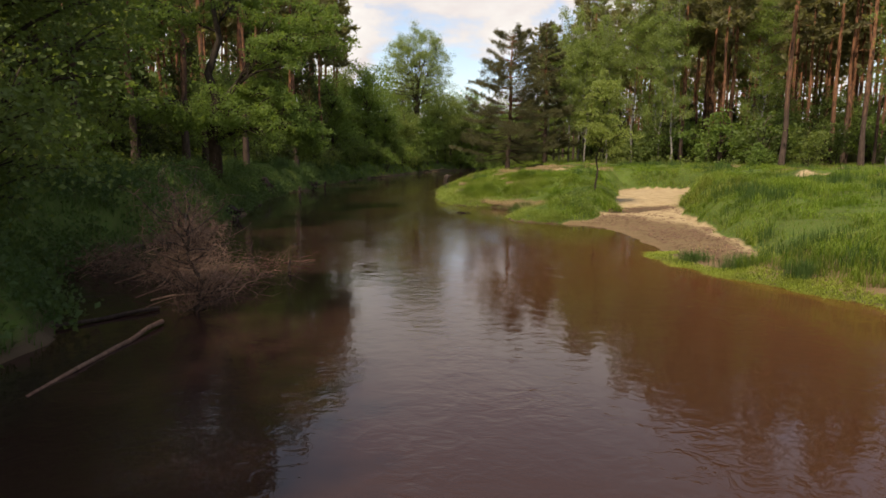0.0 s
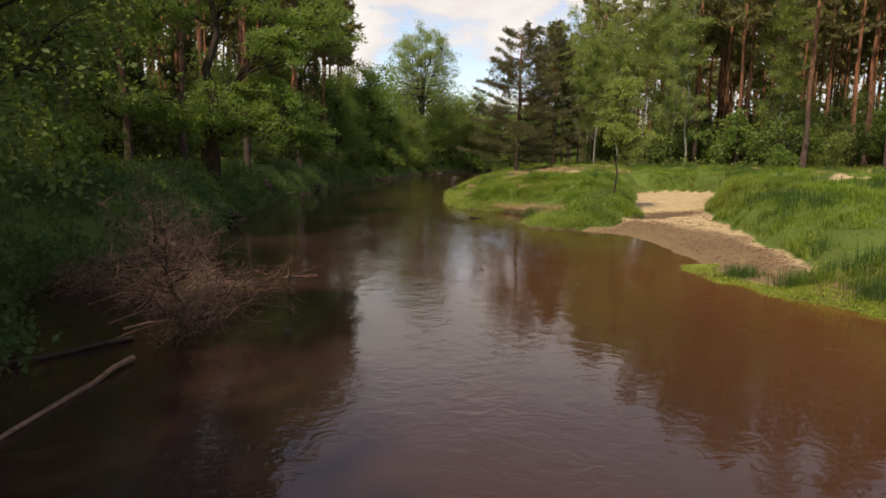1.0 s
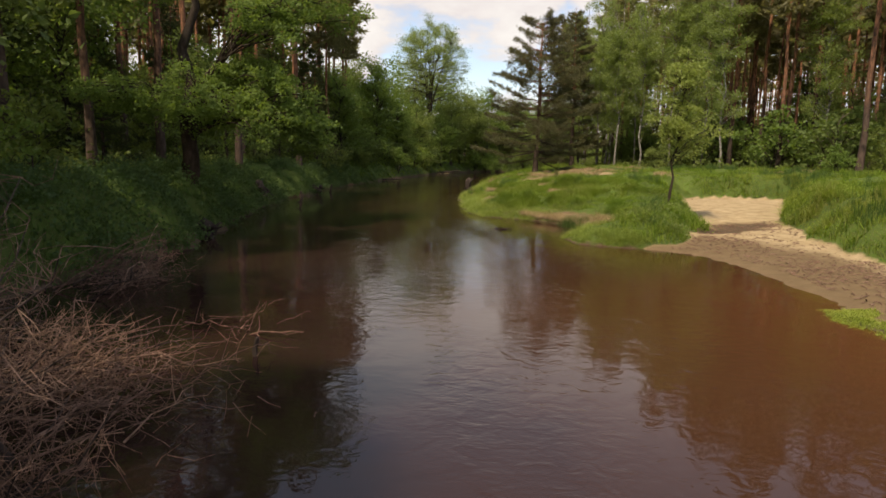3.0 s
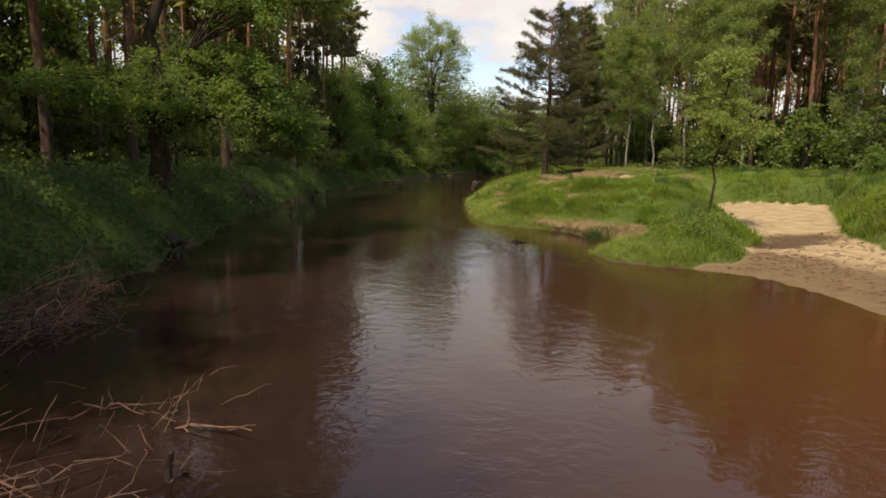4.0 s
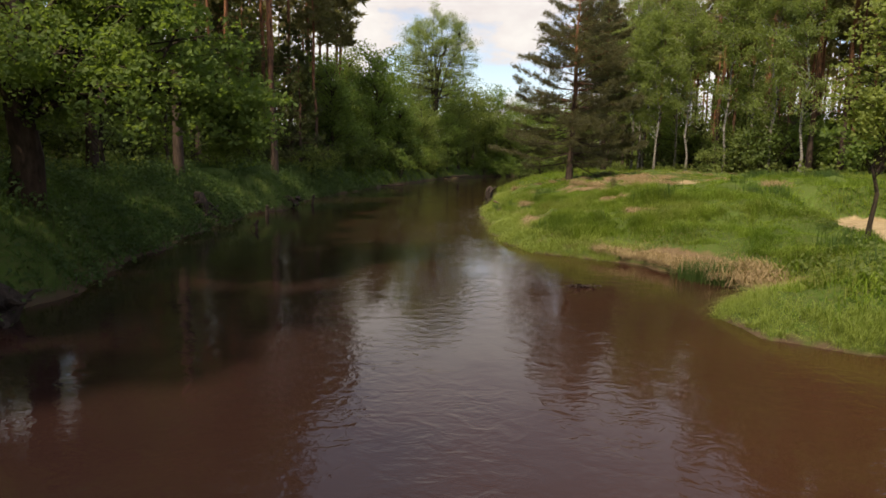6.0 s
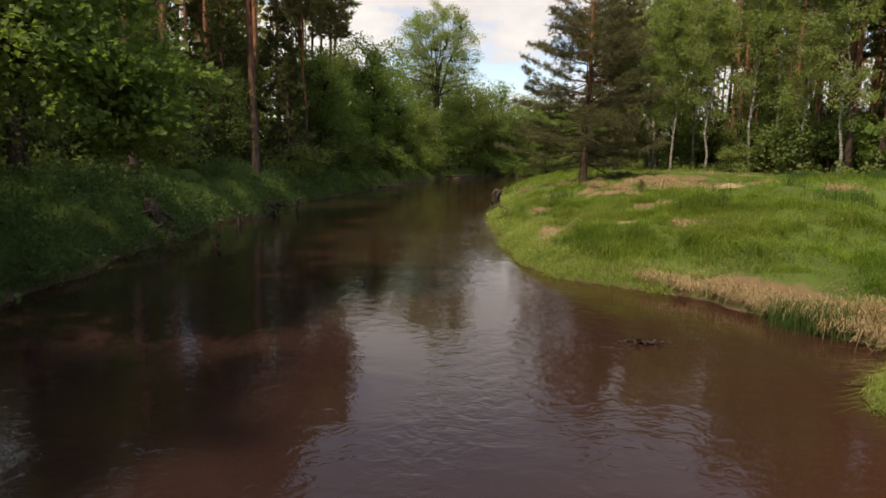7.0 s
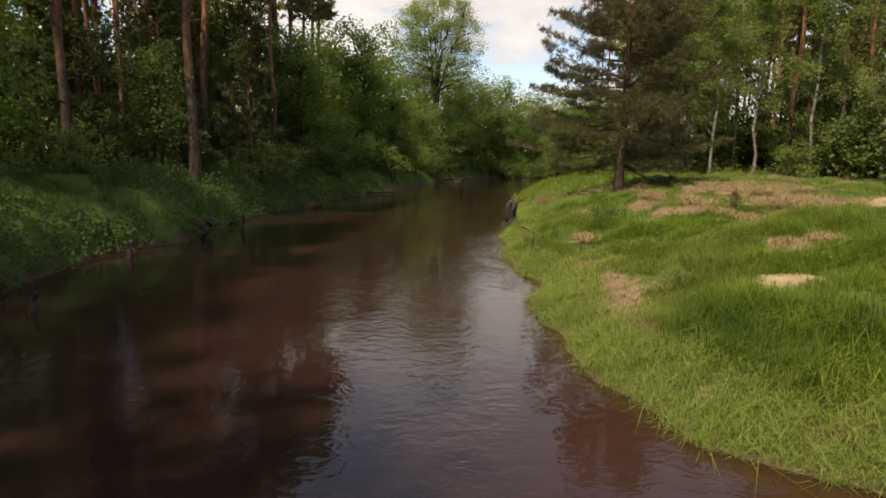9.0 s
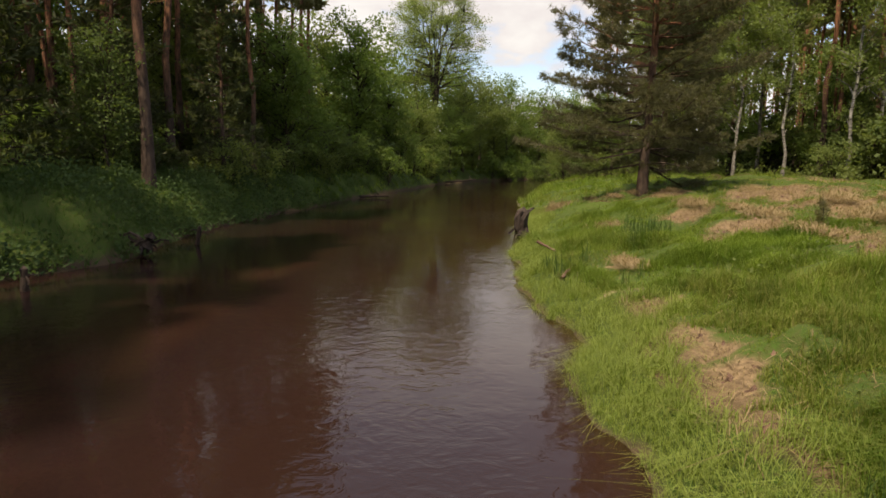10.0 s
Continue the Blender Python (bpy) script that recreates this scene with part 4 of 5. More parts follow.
# ---- grass ----
def blades(name, x, y, tall, wide, mat, label, bend=0.45, seed=1, simple=False, category="grass"):
    """Single curved blades of grass at places, joined."""
    g = np.random.default_rng(seed)
    n = len(x)
    root = np.stack([x, y, np.maximum(height(x, y), -0.02) - 0.02], 1)
    a = g.uniform(0, 2 * np.pi, n)
    out = np.stack([np.cos(a), np.sin(a), np.zeros(n)], 1)
    side = np.stack([-np.sin(a), np.cos(a), np.zeros(n)], 1)
    L = (tall * g.uniform(0.55, 1.25, n))[:, None]
    w = (wide * g.uniform(0.7, 1.3, n))[:, None]
    b = (np.abs(g.normal(0, bend, n)) + 0.1)[:, None]
    mid = root + out * L * b * 0.3 + [0, 0, 1] * L * 0.6
    tip = root + out * L * b * 1.0 + [0, 0, 1] * L * np.clip(1.05 - 0.5 * b, 0.2, 1)
    if simple:
        v = np.stack([root - side * w, root + side * w, tip], 1).reshape(-1, 3)
        me = mesh_of(name, v, [np.arange(n * 3).reshape(-1, 3)], mat)
    else:
        v = np.stack([root - side * w, root + side * w, mid + side * w * 0.75, mid - side * w * 0.75, tip], 1).reshape(-1, 3)
        k = np.arange(n)[:, None] * 5
        me = mesh_of(name, v, [k + [0, 1, 2, 3], k + [3, 2, 4]], mat)
    return tagged(new(name, me), label, category, kind="stuff")


def meadow(n, xs, ys, g, clump=0.0):
    x, y = g.uniform(*xs, n), g.uniform(*ys, n)
    if clump:
        m = n // 14
        c = g.integers(0, m, n)
        x, y = x[c] + g.normal(0, clump, n), y[c] + g.normal(0, clump, n)
    _, d, sand, right = land(x, y)
    return x, y, d, sand, right


NEAR_DRY = [(x, y, r * 1.9, s) for x, y, r, s in DRY + BARE]


def tussock(x, y):
    return lattice(x * 0.6, y * 0.6, 21) * 0.45 + lattice(x * 1.7, y * 1.7, 22) * 0.45 + lattice(x * 4.5, y * 4.5, 26) * 0.2


def build_grass():
    g = np.random.default_rng(9)

    def some(x, chance):
        return g.uniform(0, 1, len(x)) < chance
    # the meadow near the water
    x, y, d, sand, right = meadow(300000, (-0.5, 8), (26, 49), g, 0.08)
    bare = np.clip(np.maximum(spots(x, y, BARE), 1.5 * dry_at(x, y)), 0, 1)
    t = tussock(x, y)
    edge = np.clip((d - 0.9 - 0.5 * lattice(x * 0.9, y * 0.9, 25)) * 2.2, 0, 1)
    ok = right & (d > np.where((y < 30.2) & (x > 2.4), 1.0 + 0.4 * lattice(x * 1.6, y * 1.6, 71), 0.4)) & (sand < 0.45) & some(x, (1 - bare) * (0.12 + 0.88 * edge)) & some(x, 0.75 + 0.6 * t)
    blades("meadow_grass", x[ok], y[ok], 0.19 * np.clip(1 + 2.2 * t[ok], 0.45, 2.7) * (1 - 0.65 * spots(x[ok], y[ok], NEAR_DRY)), 0.0048, M_GRASS, "lush green meadow grass in uneven tufts", seed=31, bend=0.95)
    x, y, d, sand, right = meadow(110000, (0.4, 5.5), (31.5, 42), g, 0.07)
    t = tussock(x, y)
    ok = right & (d > 0.9) & some(x, 1 - np.clip(2 * dry_at(x, y) + spots(x, y, BARE), 0, 1)) & (t > -0.25)
    blades("lush_grass", x[ok], y[ok], 0.3 * np.clip(1 + 1.6 * t[ok], 0.4, 2.2) * (1 - 0.6 * spots(x[ok], y[ok], NEAR_DRY)), 0.004, M_GRASS, "thick soft grass along the trodden path", seed=42, bend=0.7)
    # the meadow further off
    for name, xs, ys, n, wide, keep, seed in (("meadow_grass", (3, 18), (6, 28), 120000, 0.008, lambda x, y: x > 3, 32), ("far_meadow_grass", (1, 40), (24, 92), 200000, 0.016, lambda x, y: (x > 8) | (y > 49), 33), ("far_meadow_grass", (7.5, 22), (22, 50), 190000, 0.012, lambda x, y: x > 7.9, 39)):
        x, y, d, sand, right = meadow(n, xs, ys, g, 0.14)
        bare = np.clip(np.maximum(spots(x, y, BARE), 1.5 * dry_at(x, y)), 0, 1)
        t = tussock(x, y)
        lo = np.where(y < 16, 1.25, 0.5)
        ok = right & (d > lo) & (sand < 0.47) & some(x, 1 - bare) & some(x, 0.75 + 0.6 * t) & keep(x, y)
        blades(name, x[ok], y[ok], 0.19 * np.clip(1 + 2.3 * t[ok], 0.4, 2.7) * (1 - 0.65 * spots(x[ok], y[ok], NEAR_DRY)), wide, M_GRASS, "meadow grass running up to the wood", seed=seed, simple=name[0] == "f", bend=1.0)
    # bright fringe at the water's edge
    shore = np.array([p for p in RIGHT_SHORE if 6 < p[1] < 60])
    step = np.concatenate([[0], np.cumsum(np.hypot(*np.diff(shore, axis=0).T))])
    u = g.uniform(0, step[-1], 200000)
    near = g.integers(0, 9000, 200000)
    u = u[near] + g.normal(0, 0.05, 200000)
    x, y = np.interp(u, step, shore[:, 0]) + g.uniform(-1.3, 1.8, 9000)[near] + g.normal(0, 0.05, 200000), np.interp(u, step, shore[:, 1]) + g.normal(0, 0.25, 9000)[near] + g.normal(0, 0.05, 200000)
    _, d, sand, right = land(x, y)
    wide_edge = np.where(y > 30, 1.0, 0.65) * (1 + 0.45 * lattice(x * 0.6, y * 0.6, 23))
    ok = right & (y > 16.5) & (d > 0.02 + 0.12 * lattice(x * 1.3, y * 1.3, 24)) & (d < wide_edge) & (sand < 0.2) & ((y < 25.9) | (y > 30.3) | (x < 2.4)) & some(x, 1.1 - spots(x, y, DRY))
    blades("bank_grass", x[ok], y[ok], np.clip(0.16 + 0.22 * d[ok], 0.1, 0.27), 0.0032, M_GRASS_LIME, "bright lime-green grass trailing into the water", bend=1.5, seed=34)
    # the floating mat below the sand
    u = g.uniform(0, 11.5, 60000)
    x, y = np.interp(u, step, shore[:, 0]) + g.uniform(-0.8, 1.3, 60000), np.interp(u, step, shore[:, 1]) + g.normal(0, 0.15, 60000)
    _, d, sand, right = land(x, y)
    ok = right & (y < 15.7) & (d > -0.18 + 0.15 * lattice(x * 1.3, y * 1.3, 24)) & (d < 0.42 + 0.25 * lattice(x * 1.1, y * 1.1, 29)) & some(x, 0.8 + 0.6 * lattice(x * 3.1, y * 3.1, 28))
    blades("marsh_grass", x[ok], y[ok], 0.09, 0.007, M_GRASS_MAT, "flat bright lime-green marsh grass floating at the water's edge", bend=1.3, seed=40)
    x, y, d, sand, right = meadow(46000, (4.5, 10), (6, 17), g, 0.07)
    ok = right & (d > 0.45) & (d < 1.5) & (sand < 0.35) & (lattice(x * 1.4, y * 1.4, 30) > -0.25)
    blades("marsh_tufts", x[ok], y[ok], 0.3, 0.006, M_GRASS, "tufts of grass on the muddy lip of the bank", bend=0.5, seed=41)
    # taller rushes in clumps
    x, y, d, sand, right = meadow(150000, (0, 24), (10, 50), g, 0.1)
    ok = right & (d > 0.7) & (d < 20) & (sand < 0.3) & (lattice(x * 0.8, y * 0.8, 27) > 0.42) & (spots(x, y, NEAR_DRY) < 0.2)
    blades("rush_clumps", x[ok], y[ok], 0.44, 0.007, M_GRASS_SHADE, "dark green rushes standing in clumps", bend=0.3, seed=35)
    # dry straw
    x = np.concatenate([px + g.normal(0, 0.75 * r, int(3600 * r * r)) * 1.5 for px, py, r, s in DRY] + [g.uniform(-0.5, 8, 60000)])
    y = np.concatenate([py + g.normal(0, 0.75 * r, int(3600 * r * r)) for px, py, r, s in DRY] + [g.uniform(8, 42, 60000)])
    _, d, sand, right = land(x, y)
    ok = right & (d > 0) & some(x, np.where((x < 2) & (y > 33), 0.3, 1.0)) & some(x, np.maximum(dry_at(x, y), ((y < 16) | (y > 30)) * (np.abs(d - 1.3) < 0.5) * 0.4))
    blades("dry_grass", x[ok], y[ok], np.where((d > 0.9) | (y < 33), 0.11, 0.2)[ok], 0.0045, M_STRAW, "matted dry straw-coloured grass", bend=2.2, seed=36)
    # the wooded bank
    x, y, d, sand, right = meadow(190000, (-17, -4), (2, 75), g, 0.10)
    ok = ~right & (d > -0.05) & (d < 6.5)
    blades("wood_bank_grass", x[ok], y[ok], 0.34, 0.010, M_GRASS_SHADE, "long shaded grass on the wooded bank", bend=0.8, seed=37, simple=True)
    x, y, d, sand, right = meadow(60000, (-14, 30), (60, 140), g, 0.2)
    ok = (d > 0.1) & (d < 8)
    blades("far_bank_grass", x[ok], y[ok], 0.4, 0.03, M_GRASS, "grass on the banks at the bend", bend=0.7, seed=38, simple=True)


build_grass()


def herbs(name, n, xs, ys, keep, tall, leaf, mat, label, seed):
    """Low broad-leaved plants: leaves gathered in clumps over the ground."""
    g = np.random.default_rng(seed)
    x, y = g.uniform(*xs, n), g.uniform(*ys, n)
    _, d, sand, right = land(x, y)
    ok = keep(x, y, d, sand, right)
    x, y = x[ok], y[ok]
    k = 14
    px, py = np.repeat(x, k) + g.normal(0, 0.16, len(x) * k), np.repeat(y, k) + g.normal(0, 0.16, len(x) * k)
    hgt = np.repeat(tall * g.uniform(0.4, 1.2, len(x)), k) * g.uniform(0.25, 1, len(x) * k)
    bits = Bits()
    leaves(bits, g, np.stack([px, py, np.maximum(0, height(px, py)) + hgt], 1), leaf, 0.9)
    tagged(new(name, bits.mesh(name, mat)), label, "plants", kind="stuff")


herbs("nettles", 300, (4.5, 8.5), (22.5, 27.2), lambda x, y, d, s, r: r & (d > 0.9) & (s < 0.35), 0.34, 0.075, M_LEAF_MID, "leafy green nettles on the point", 81)
herbs("meadow_herbs", 900, (1.0, 9), (29, 46), lambda x, y, d, s, r: r & (d > 1.6) & (dry_at(x, y) < 0.1) & (lattice(x * 0.9, y * 0.9, 43) > 0.25), 0.24, 0.055, M_LEAF_MID, "low broad-leaved herbs among the meadow grass", 86)
herbs("bank_herbs", 8000, (-13, -5), (6, 62), lambda x, y, d, s, r: ~r & (d > -0.25) & (d < 2.6) & (lattice(x * 0.7, y * 0.7, 41) > -0.25), 0.62, 0.09, M_HERB, "dark leafy herbs hanging over the wooded bank", 82)
herbs("shore_herbs", 5000, (-12, -4.5), (4, 66), lambda x, y, d, s, r: ~r & (d > -0.3) & (d < 0.5) & (lattice(x * 1.1, y * 1.1, 42) > -0.45), 0.35, 0.09, M_HERB, "dark herbs and grass drooping into the river", 85)
herbs("forest_herbs", 1500, (-22, -10), (10, 75), lambda x, y, d, s, r: ~r & (d > 2.6) & (d < 10), 0.7, 0.14, M_LEAF_MID, "ferns and herbs along the wood's edge", 83)
herbs("far_herbs", 900, (8, 34), (44, 86), lambda x, y, d, s, r: r & (np.abs(x - np.interp(y, [43, 54, 66, 80], [24, 21, 18, 15])) < 2.5), 0.8, 0.2, M_LEAF_MID, "green undergrowth along the edge of the pine wood", 84)


# ---- driftwood, dead shrub, logs, stumps ----
def driftwood(x, y, seed, count, out, back, twigs, high=0.55, reach=1.0):
    """A raft of dead branches: from its bank end (back) to its river end (out), both from the middle."""
    g = np.random.default_rng(seed)
    pile = thing("driftwood_pile", x, y, 0.0, "tangled raft of dead branches caught in the river", "driftwood")
    out, back = np.array(out), np.array(back)
    for i in range(count):
        u = g.uniform(0, 1) ** 0.7
        px, py = out * u + back * (1 - u) + g.normal(0, 0.6, 2) * [0.5, 1]
        a = g.normal(0.55, 0.55) if u > 0.6 else g.normal(-0.35, 0.5)
        length = g.uniform(0.5, 1.7) * reach
        z0, z1 = g.uniform(-0.06, 0.15), g.uniform(0.0, high)
        d = np.array([math.cos(a), math.sin(a)]) * length / 2
        line = bent(g, (px - d[0], py - d[1], z0), (px + d[0], py + d[1], z1), 6, 0.03, 0.055)
        r = 0.004 + 0.014 * g.uniform(0, 1) ** 2
        b = Bits()
        tube(b, line, np.linspace(r, r * 0.3, 6), 5, 0.1, g)
        side = Bits()
        for _ in range(int(g.integers(2, 6))):
            q = line[int(g.integers(2, 6))]
            tube(side, bent(g, q, q + unit(g.normal(0, 1, 3) + [0.5, 0.2, 0.6]) * g.uniform(0.12, 0.45), 4, 0, 0.12), [r * 0.5, r * 0.4, r * 0.25, 0.003], 4)
        pick = g.uniform()
        mat = M_DEAD_PALE if pick < 0.1 else (M_DEAD if pick < 0.8 else M_DEAD_DARK)
        branch = part("branch", b, mat, pile, "bleached branch" if mat == M_DEAD_PALE else "")
        tagged(part("side_twig", side, mat, branch), kind="stuff")
    twig = Bits()
    for i in range(twigs):
        u = g.uniform(0, 1)
        px, py = out * u + back * (1 - u) + g.normal(0, 0.45, 2)
        p = np.array([px, py, g.uniform(0, 0.3)])
        tube(twig, bent(g, p, p + unit(g.normal(0, 1, 3) * [1, 1, 0.5]) * g.uniform(0.15, 0.6), 3, 0, 0.1), [0.004, 0.003, 0.0015], 3)
    tagged(part("twig_tangle", twig, M_DEAD, pile), kind="stuff")


def dead_shrub(x, y):
    g = np.random.default_rng(102)
    shrub = thing("dead_shrub", x, y, 0.0, "dark leafless shrub with fine dead twigs standing in the river", "shrub")
    b = Bits()
    line = bent(g, (0.05, 0, -0.5), (-0.1, 0.05, 1.5), 7, 0, 0.04)
    tube(b, line, np.linspace(0.055, 0.012, 7), 7, 0.08, g)
    part("trunk", b, M_DEAD_DARK, shrub, smooth=True)
    for i in range(46):
        k = g.uniform(1.6, 6)
        p = line[int(k)] * (1 - k % 1) + line[min(6, int(k) + 1)] * (k % 1)
        a = g.uniform(0, 6.28)
        tip = p + np.array([math.cos(a), math.sin(a), g.uniform(0.1, 1.1)]) * g.uniform(0.35, 0.85)
        limb = bent(g, p, tip, 5, -0.06, 0.06)
        b = Bits()
        tube(b, limb, np.linspace(0.014, 0.004, 5), 4)
        limb_ob = part("limb", b, M_DEAD_DARK, shrub)
        twig = Bits()
        for _ in range(15):
            q = limb[int(g.integers(1, 5))]
            mid = q + unit(g.normal(0, 1, 3) + [0, 0, 0.3]) * g.uniform(0.12, 0.4)
            tube(twig, bent(g, q, mid, 3, 0, 0.1), [0.0042, 0.0032, 0.0018], 3)
            for _ in range(2):
                tube(twig, bent(g, mid, mid + unit(g.normal(0, 1, 3)) * g.uniform(0.06, 0.2), 2, 0, 0), [0.0028, 0.0014], 3)
        tagged(part("twig", twig, M_DEAD, limb_ob), kind="stuff")


def log(name, a, b, r, mat, label, seed, knots=3):
    g = np.random.default_rng(seed)
    a, b = np.array(a, float), np.array(b, float)
    mid = (a + b) / 2
    ob = thing(name, *mid, label, "log")
    bits = Bits()
    line = bent(g, a - mid, b - mid, 8, 0, 0.008)
    tube(bits, line, np.linspace(r, r * 0.6, 8), 8, 0.1, g)
    part("stem", bits, mat, ob, smooth=True)
    for _ in range(knots):
        k = Bits()
        q = line[int(g.integers(1, 7))]
        tube(k, bent(g, q, q + unit(g.normal(0, 1, 3) + [0, 0, 0.8]) * g.uniform(0.1, 0.4) * (1 + 4 * r), 4, 0, 0.1), np.linspace(r * 0.4, r * 0.1, 4), 5)
        part("branch_stub", k, mat, ob)


def stump(x, y, z, tall, r, label, seed, lean=(0, 0), roots=5, mat=None):
    g = np.random.default_rng(seed)
    mat = mat or M_DEAD_DARK
    ob = thing("tree_stump", x, y, z, label, "stump")
    bits = Bits()
    tube(bits, bent(g, (0, 0, -0.4), (lean[0], lean[1], tall), 6, 0, 0.05), r * np.array([1.4, 1.15, 1.0, 0.95, 0.92, 0.85]), 11, 0.2, g)
    part("stem", bits, mat, ob)
    for _ in range(roots):
        k = Bits()
        a = g.uniform(0, 6.28)
        q = np.array([lean[0], lean[1], tall]) * g.uniform(0.2, 0.9)
        e = q + np.array([math.cos(a), math.sin(a), g.uniform(-0.8, 0.4)]) * g.uniform(1.0, 2.6) * (r + 0.1)
        tube(k, bent(g, q, e, 5, 0.1, 0.1), np.linspace(r * 0.4, r * 0.1, 5), 5, 0.1, g)
        part("root", k, mat, ob)


def sand_litter():
    """Bark, cones and dead stalks strewn over the damp sand."""
    g = np.random.default_rng(140)
    x, y = g.uniform(5, 10.5, 7000), g.uniform(13, 27, 7000)
    _, d, sand, right = land(x, y)
    ok = (sand > 0.6) & (d > 0.5) & (g.uniform(-1, 0.6, len(x)) < lattice(x * 0.6, y * 0.6, 51))
    x, y = x[ok], y[ok]
    n = len(x)
    a = g.uniform(0, 6.28, n)
    w, L = g.uniform(0.005, 0.016, n), g.uniform(0.02, 0.12, n)
    c = np.stack([x, y, height(x, y) + 0.012], 1)
    u, v = np.stack([np.cos(a), np.sin(a), g.normal(0, 0.15, n)], 1) * L[:, None], np.stack([-np.sin(a), np.cos(a), np.zeros(n)], 1) * w[:, None]
    pts = np.stack([c - u - v, c + u - v * 0.5, c + u + v * 0.5, c - u + v, c + [0, 0, 0.015]], 1).reshape(-1, 3)
    k = np.arange(n)[:, None] * 5
    me = mesh_of("sand_litter", pts, [np.concatenate([k + [0, 1, 4], k + [1, 2, 4], k + [2, 3, 4], k + [3, 0, 4]])], M_DEAD)
    tagged(new("sand_litter", me), "dark bark and dead stalks strewn on the sand", "litter", kind="stuff")


sand_litter()


def turf_clods():
    """Lumps of torn turf and soil on the dry patches."""
    g = np.random.default_rng(141)
    x, y = g.uniform(0, 15, 60000), g.uniform(26, 58, 60000)
    _, d, sand, right = land(x, y)
    ok = right & (d > 0.5) & (g.uniform(0.15, 2.6, len(x)) < dry_at(x, y)) & (lattice(x * 2.2, y * 2.2, 63) > -0.1)
    x, y = x[ok], y[ok]
    n = len(x)
    r = (0.02 + 0.05 * g.uniform(0, 1, n) ** 2.5)[:, None]
    k = np.arange(6) * math.pi / 3
    ring = np.stack([np.cos(k), np.sin(k), np.zeros(6)], 1)[None] * (r[:, :, None] * g.uniform(0.7, 1.5, (n, 6, 1))) - [0, 0, 0.02]
    top = g.normal(0, 0.3, (n, 1, 3)) * r[:, :, None] * [1, 1, 0.4] + np.stack([np.zeros(n), np.zeros(n), r[:, 0] * g.uniform(0.5, 1.1, n)], 1)[:, None]
    pts = (np.concatenate([ring, top], 1) + np.stack([x, y, height(x, y)], 1)[:, None]).reshape(-1, 3)
    f = np.arange(n)[:, None] * 7
    me = mesh_of("turf_clods", pts, [np.concatenate([f + [i, (i + 1) % 6, 6] for i in range(6)])], M_DEAD, False)
    tagged(new("turf_clods", me), "brown clods of torn turf lying on the dry patches", "soil", kind="stuff")


turf_clods()


def hay_tussock(x, y, size, seed, all_round=False):
    """A mound of long dead grass drooping over the bank."""
    g = np.random.default_rng(seed)
    ob = thing("dry_tussock", x, y, at(x, y), "low heap of dead straw-coloured grass in the meadow" if all_round else "tussock of long dead grass drooping over the bank", "grass tussock", "dead grass tussocks")
    n = 700
    a, q = g.normal(math.pi * 0.95, 6.0 if all_round else 1.3, n), g.uniform(0, 1, n) ** 0.6
    out = np.stack([np.cos(a), np.sin(a), g.normal(0, 0.15, n)], 1)
    root = g.normal(0, 0.26 * size, (n, 3)) * [0.8, 1.5, 0.2] + [0, 0, 0.05]
    L = (size * g.uniform(0.12, 0.5, n))[:, None]
    reach, side = out * L * (0.4 + 0.7 * q)[:, None], np.stack([-np.sin(a), np.cos(a), g.normal(0, 0.3, n)], 1) * 0.005
    mid = root + reach * 0.5 + [0, 0, 1] * L * g.uniform(0.05, 0.5, (n, 1))
    tip = root + reach + [0, 0, 1] * L * (0.3 - 0.75 * q)[:, None]
    v = np.stack([root - side, root + side, mid + side, mid - side, tip], 1).reshape(-1, 3)
    k = np.arange(n)[:, None] * 5
    b = Bits()
    b.add(v, k + [0, 1, 2, 3], k + [3, 2, 4])
    tagged(part("dead_grass", b, M_STRAW, ob), kind="stuff")


for i, (x, y, size) in enumerate([(4.25, 26.9, 1.0), (3.95, 27.6, 0.9), (3.6, 28.5, 0.8), (4.35, 26.2, 0.7), (3.1, 29.6, 0.7), (2.2, 30.7, 0.6), (2.75, 55.6, 1.1), (3.8, 28.0, 0.9), (4.45, 27.3, 0.8), (3.35, 29.0, 0.7), (2.6, 30.2, 0.6), (1.4, 40.8, 0.55), (0.98, 38.0, 0.45)]):
    hay_tussock(x, y, size, 150 + i)
def rush_clump(x, y, tall, seed):
    """A dense clump of upright rushes at the water's edge."""
    g = np.random.default_rng(seed)
    ob = thing("rush_clump", x, y, max(0.0, at(x, y)), "dark green clump of rushes at the water's edge", "rushes", "rush clumps")
    n = 420
    a = g.uniform(0, 6.28, n)
    out = np.stack([np.cos(a), np.sin(a), np.zeros(n)], 1)
    root = g.normal(0, 0.16, (n, 3)) * [1.3, 1.0, 0] - [0, 0, 0.05]
    L = (tall * g.uniform(0.5, 1.2, n))[:, None]
    lean = np.abs(g.normal(0, 0.4, (n, 1)))
    side = np.stack([-np.sin(a), np.cos(a), np.zeros(n)], 1) * 0.0045
    mid = root + out * L * lean * 0.3 + [0, 0, 1] * L * 0.6
    tip = root + out * L * lean + [0, 0, 1] * L * (1.0 - 0.45 * lean)
    b, k = Bits(), np.arange(n)[:, None] * 5
    b.add(np.stack([root - side, root + side, mid + side * 0.8, mid - side * 0.8, tip], 1).reshape(-1, 3), k + [0, 1, 2, 3], k + [3, 2, 4])
    tagged(part("foliage", b, M_GRASS_SHADE, ob), kind="stuff")


for i, (x, y, tall) in enumerate([(3.45, 27.75, 0.5), (3.75, 27.45, 0.55), (3.6, 28.1, 0.45), (6.3, 12.9, 0.4), (5.75, 14.0, 0.35), (6.9, 11.6, 0.4)]):
    rush_clump(x, y, tall, 190 + i)
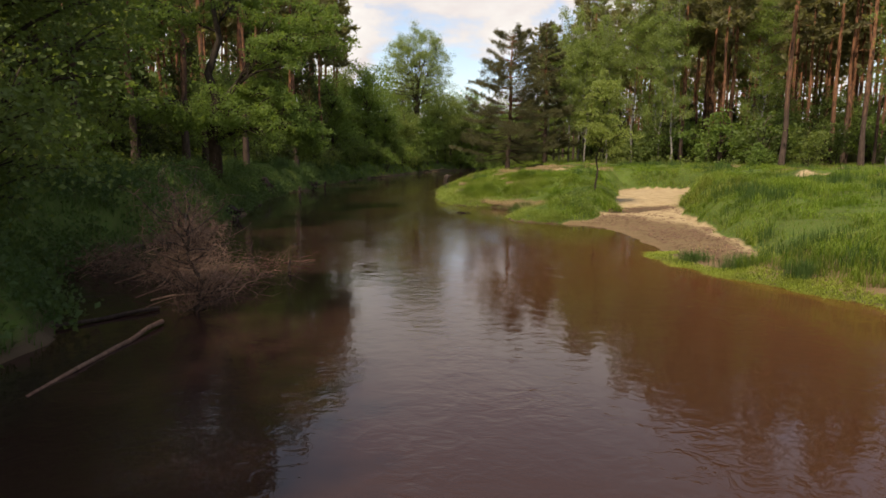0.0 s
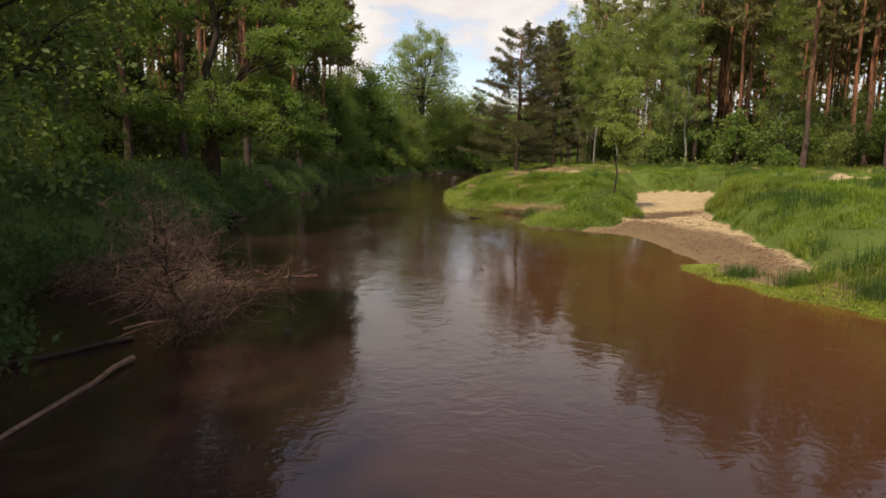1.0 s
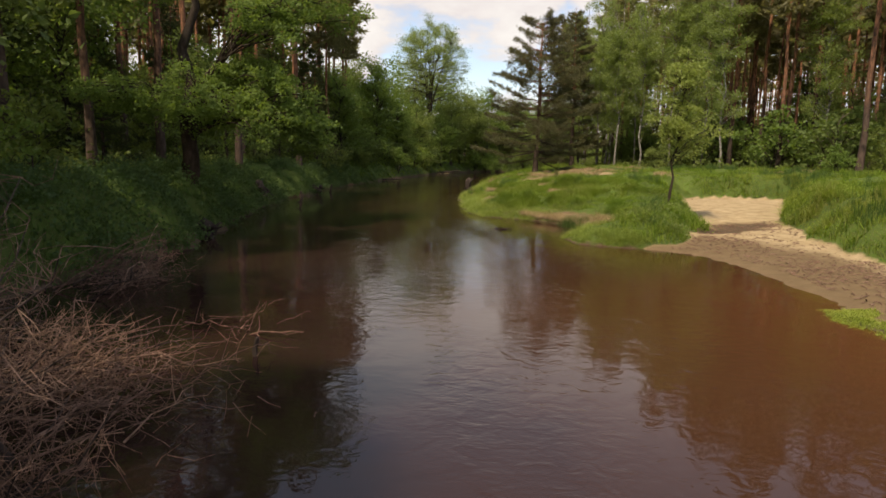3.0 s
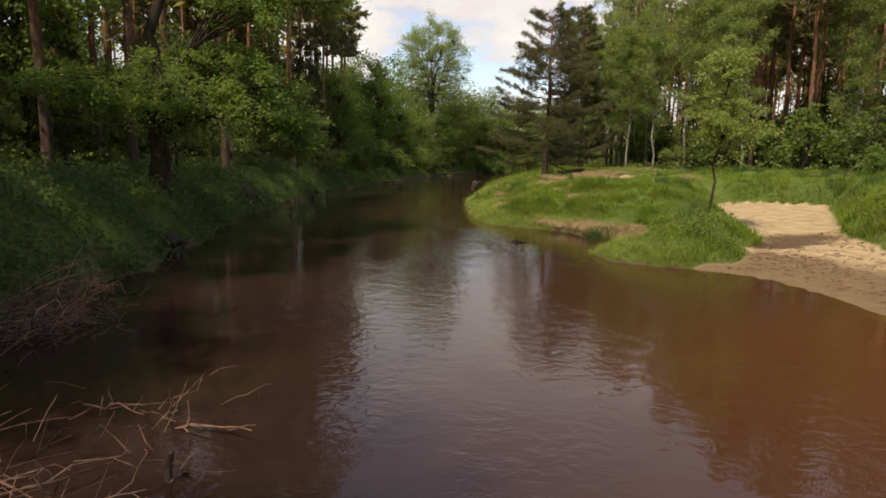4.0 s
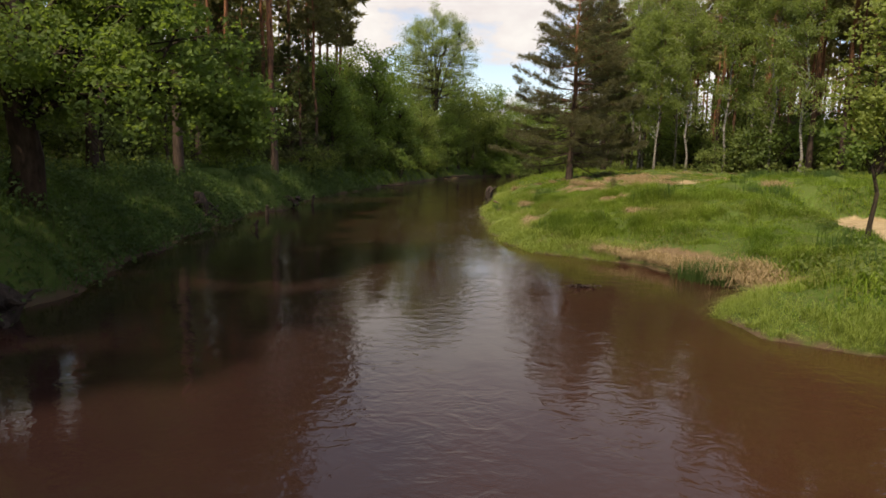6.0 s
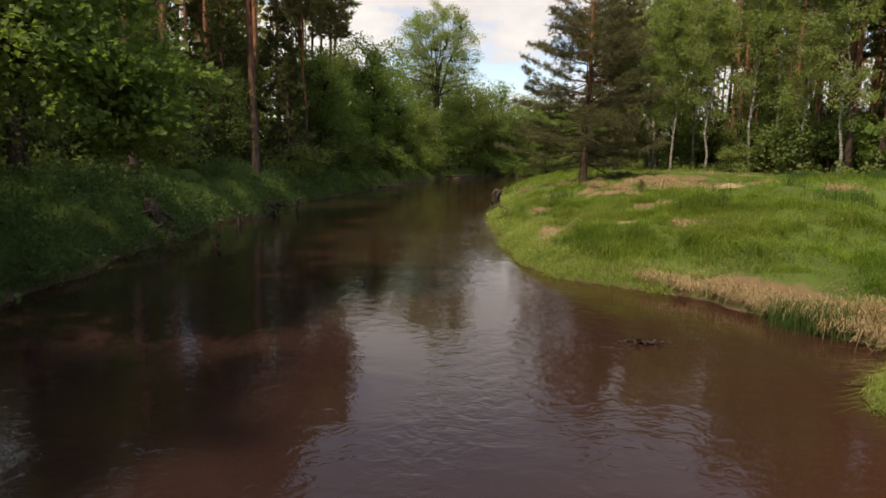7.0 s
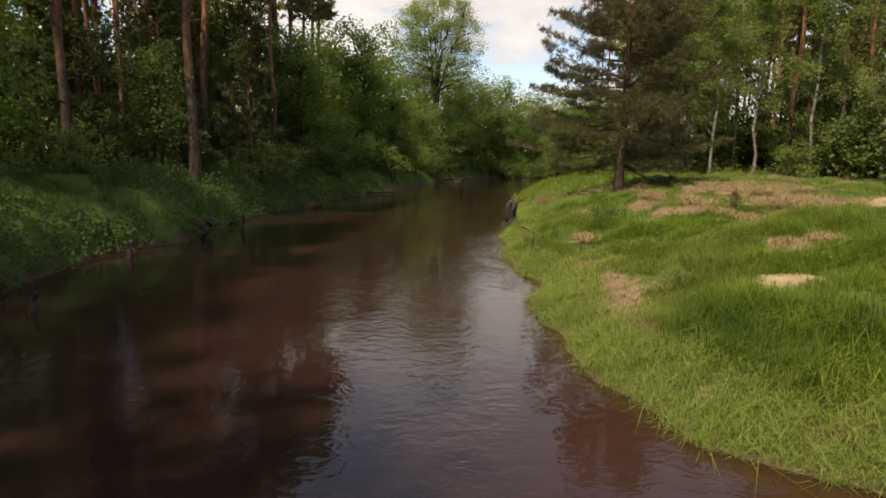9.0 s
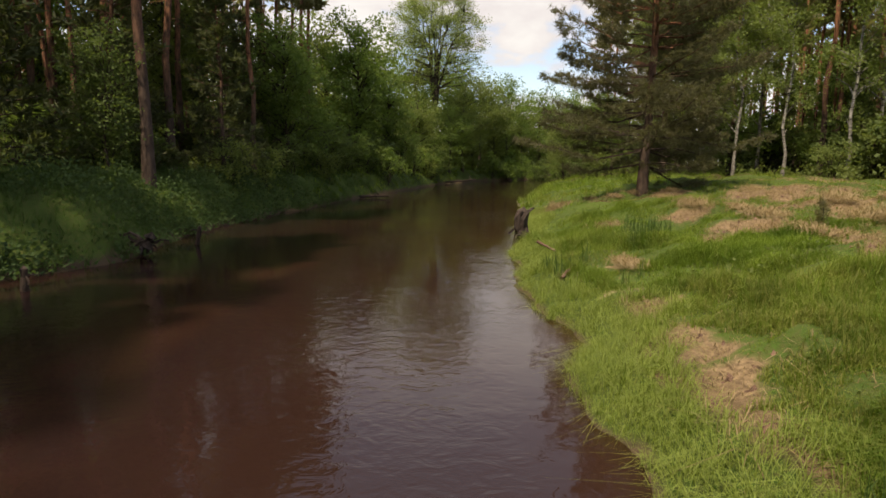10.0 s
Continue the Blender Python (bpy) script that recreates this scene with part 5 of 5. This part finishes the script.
heaps = np.random.default_rng(210)
for x, y, r, s in DRY:
    if s >= 0.9 and y > 32 and x > 2:
        for _ in range(1 if r < 0.9 else 3):
            hay_tussock(x + heaps.normal(0, 0.7 * r) * 1.5, y + heaps.normal(0, 0.7 * r), heaps.uniform(0.4, 0.85), int(heaps.integers(9999)), True)
driftwood(-5.7, 11.8, 101, 130, (2.1, -0.9), (-2.4, 2.0), 1000, 0.6)
driftwood(-7.3, 17.2, 103, 70, (1.0, -1.0), (-0.8, 1.7), 700, 0.85)
driftwood(-3.7, 13.3, 105, 9, (0.4, -0.2), (-0.4, 0.2), 30, 0.16, 0.5)
dead_shrub(-3.75, 9.3)
log("fallen_log", (-3.92, 8.55, 0.05), (-4.06, 5.9, -0.005), 0.034, M_DEAD, "brown log lying half sunk in the river", 111, 0)
log("fallen_log", (-4.35, 9.4, 0.03), (-5.5, 8.0, 0.05), 0.035, M_DEAD_DARK, "dark log lying half sunk by the bank", 112, 0)
log("bank_stick", (0.35, 44.9, 0.5), (0.62, 43.9, 0.42), 0.035, M_DEAD, "short brown stick stuck in the grass", 113, 1)
log("bank_stick", (0.25, 40.8, 0.36), (0.6, 41.5, 0.52), 0.035, M_DEAD, "short brown stick stuck in the grass", 114, 1)
stump(0.3, 48.4, 0.1, 0.85, 0.2, "dark rotten stump at the water's edge", 121, (0.04, 0.05), 5)
stump(-9.45, 44.7, 0.05, 0.45, 0.16, "black gnarled stump with roots in the river bank", 122, (0.45, -0.1), 8)
stump(-9.85, 36.4, 0.1, 0.95, 0.2, "black gnarled stump leaning from the bank", 123, (-0.5, -0.2), 7)
# added root mass, dark to give the shade of the hollow under the bank
stump(-7.75, 23.4, 0.05, 0.35, 0.2, "dark roots added in place of the shaded hollow under the bank", 129, (-0.25, 0.2), 9)
stump(-3.2, 12.85, 0.0, 0.22, 0.03, "short twig standing in the river", 130, (0.05, 0), 2)
stump(-8.2, 35.5, 0.0, 0.3, 0.05, "broken snag standing in the water", 124, (0.12, 0), 2)
stump(-9.2, 40.6, 0.0, 0.4, 0.07, "broken snag standing in the water", 125, (-0.1, 0), 3)
stump(-9.0, 47.0, 0.0, 0.5, 0.06, "broken snag standing in the water", 126, (0.2, 0), 3)
log("snag", (-8.2, 70.5, 0.1), (-6.2, 71.5, 0.15), 0.09, M_DEAD_DARK, "fallen branch lying along the far shore", 127, 4)
log("snag", (-3.0, 101.5, 0.2), (0.5, 103.0, 0.5), 0.12, M_DEAD_DARK, "brown fallen trunk on the bank at the bend", 128, 4)


def water_weed(x, y):
    """A sprig of weed and twigs breaking the surface."""
    g = np.random.default_rng(131)
    ob = thing("water_weed", x, y, 0.0, "small tuft of weed caught on a twig in the river", "plant")
    b = Bits()
    tube(b, bent(g, (-0.35, 0.1, -0.02), (0.3, -0.05, 0.05), 5), np.linspace(0.02, 0.008, 5), 5)
    part("twig", b, M_DEAD_DARK, ob)
    b = Bits()
    leaves(b, g, g.normal(0, 1, (60, 3)) * [0.16, 0.08, 0.02] + [0, 0, 0.03], 0.06)
    tagged(part("leaf_tuft", b, M_DEAD_DARK, ob), kind="stuff")


water_weed(0.9, 26.8)


def sapling(x, y):
    g = np.random.default_rng(132)
    ob = thing("pine_sapling", x, y, at(x, y), "knee-high pine sapling in the dry grass", "sapling")
    b = Bits()
    tube(b, bent(g, (0, 0, -0.05), (0.02, 0, 0.6), 4), [0.015, 0.012, 0.009, 0.004], 5)
    part("trunk", b, M_BARK, ob)
    b = Bits()
    u = g.uniform(0.1, 0.62, 60)
    tufts(b, g, np.stack([g.normal(0, 0.06, 60), g.normal(0, 0.06, 60), u], 1), unit(g.normal(0, 1, (60, 3)) + [0, 0, 0.6]), 0.13, 7, 0.06)
    part("crown", b, M_NEEDLE, ob)


sapling(5.1, 41.5)
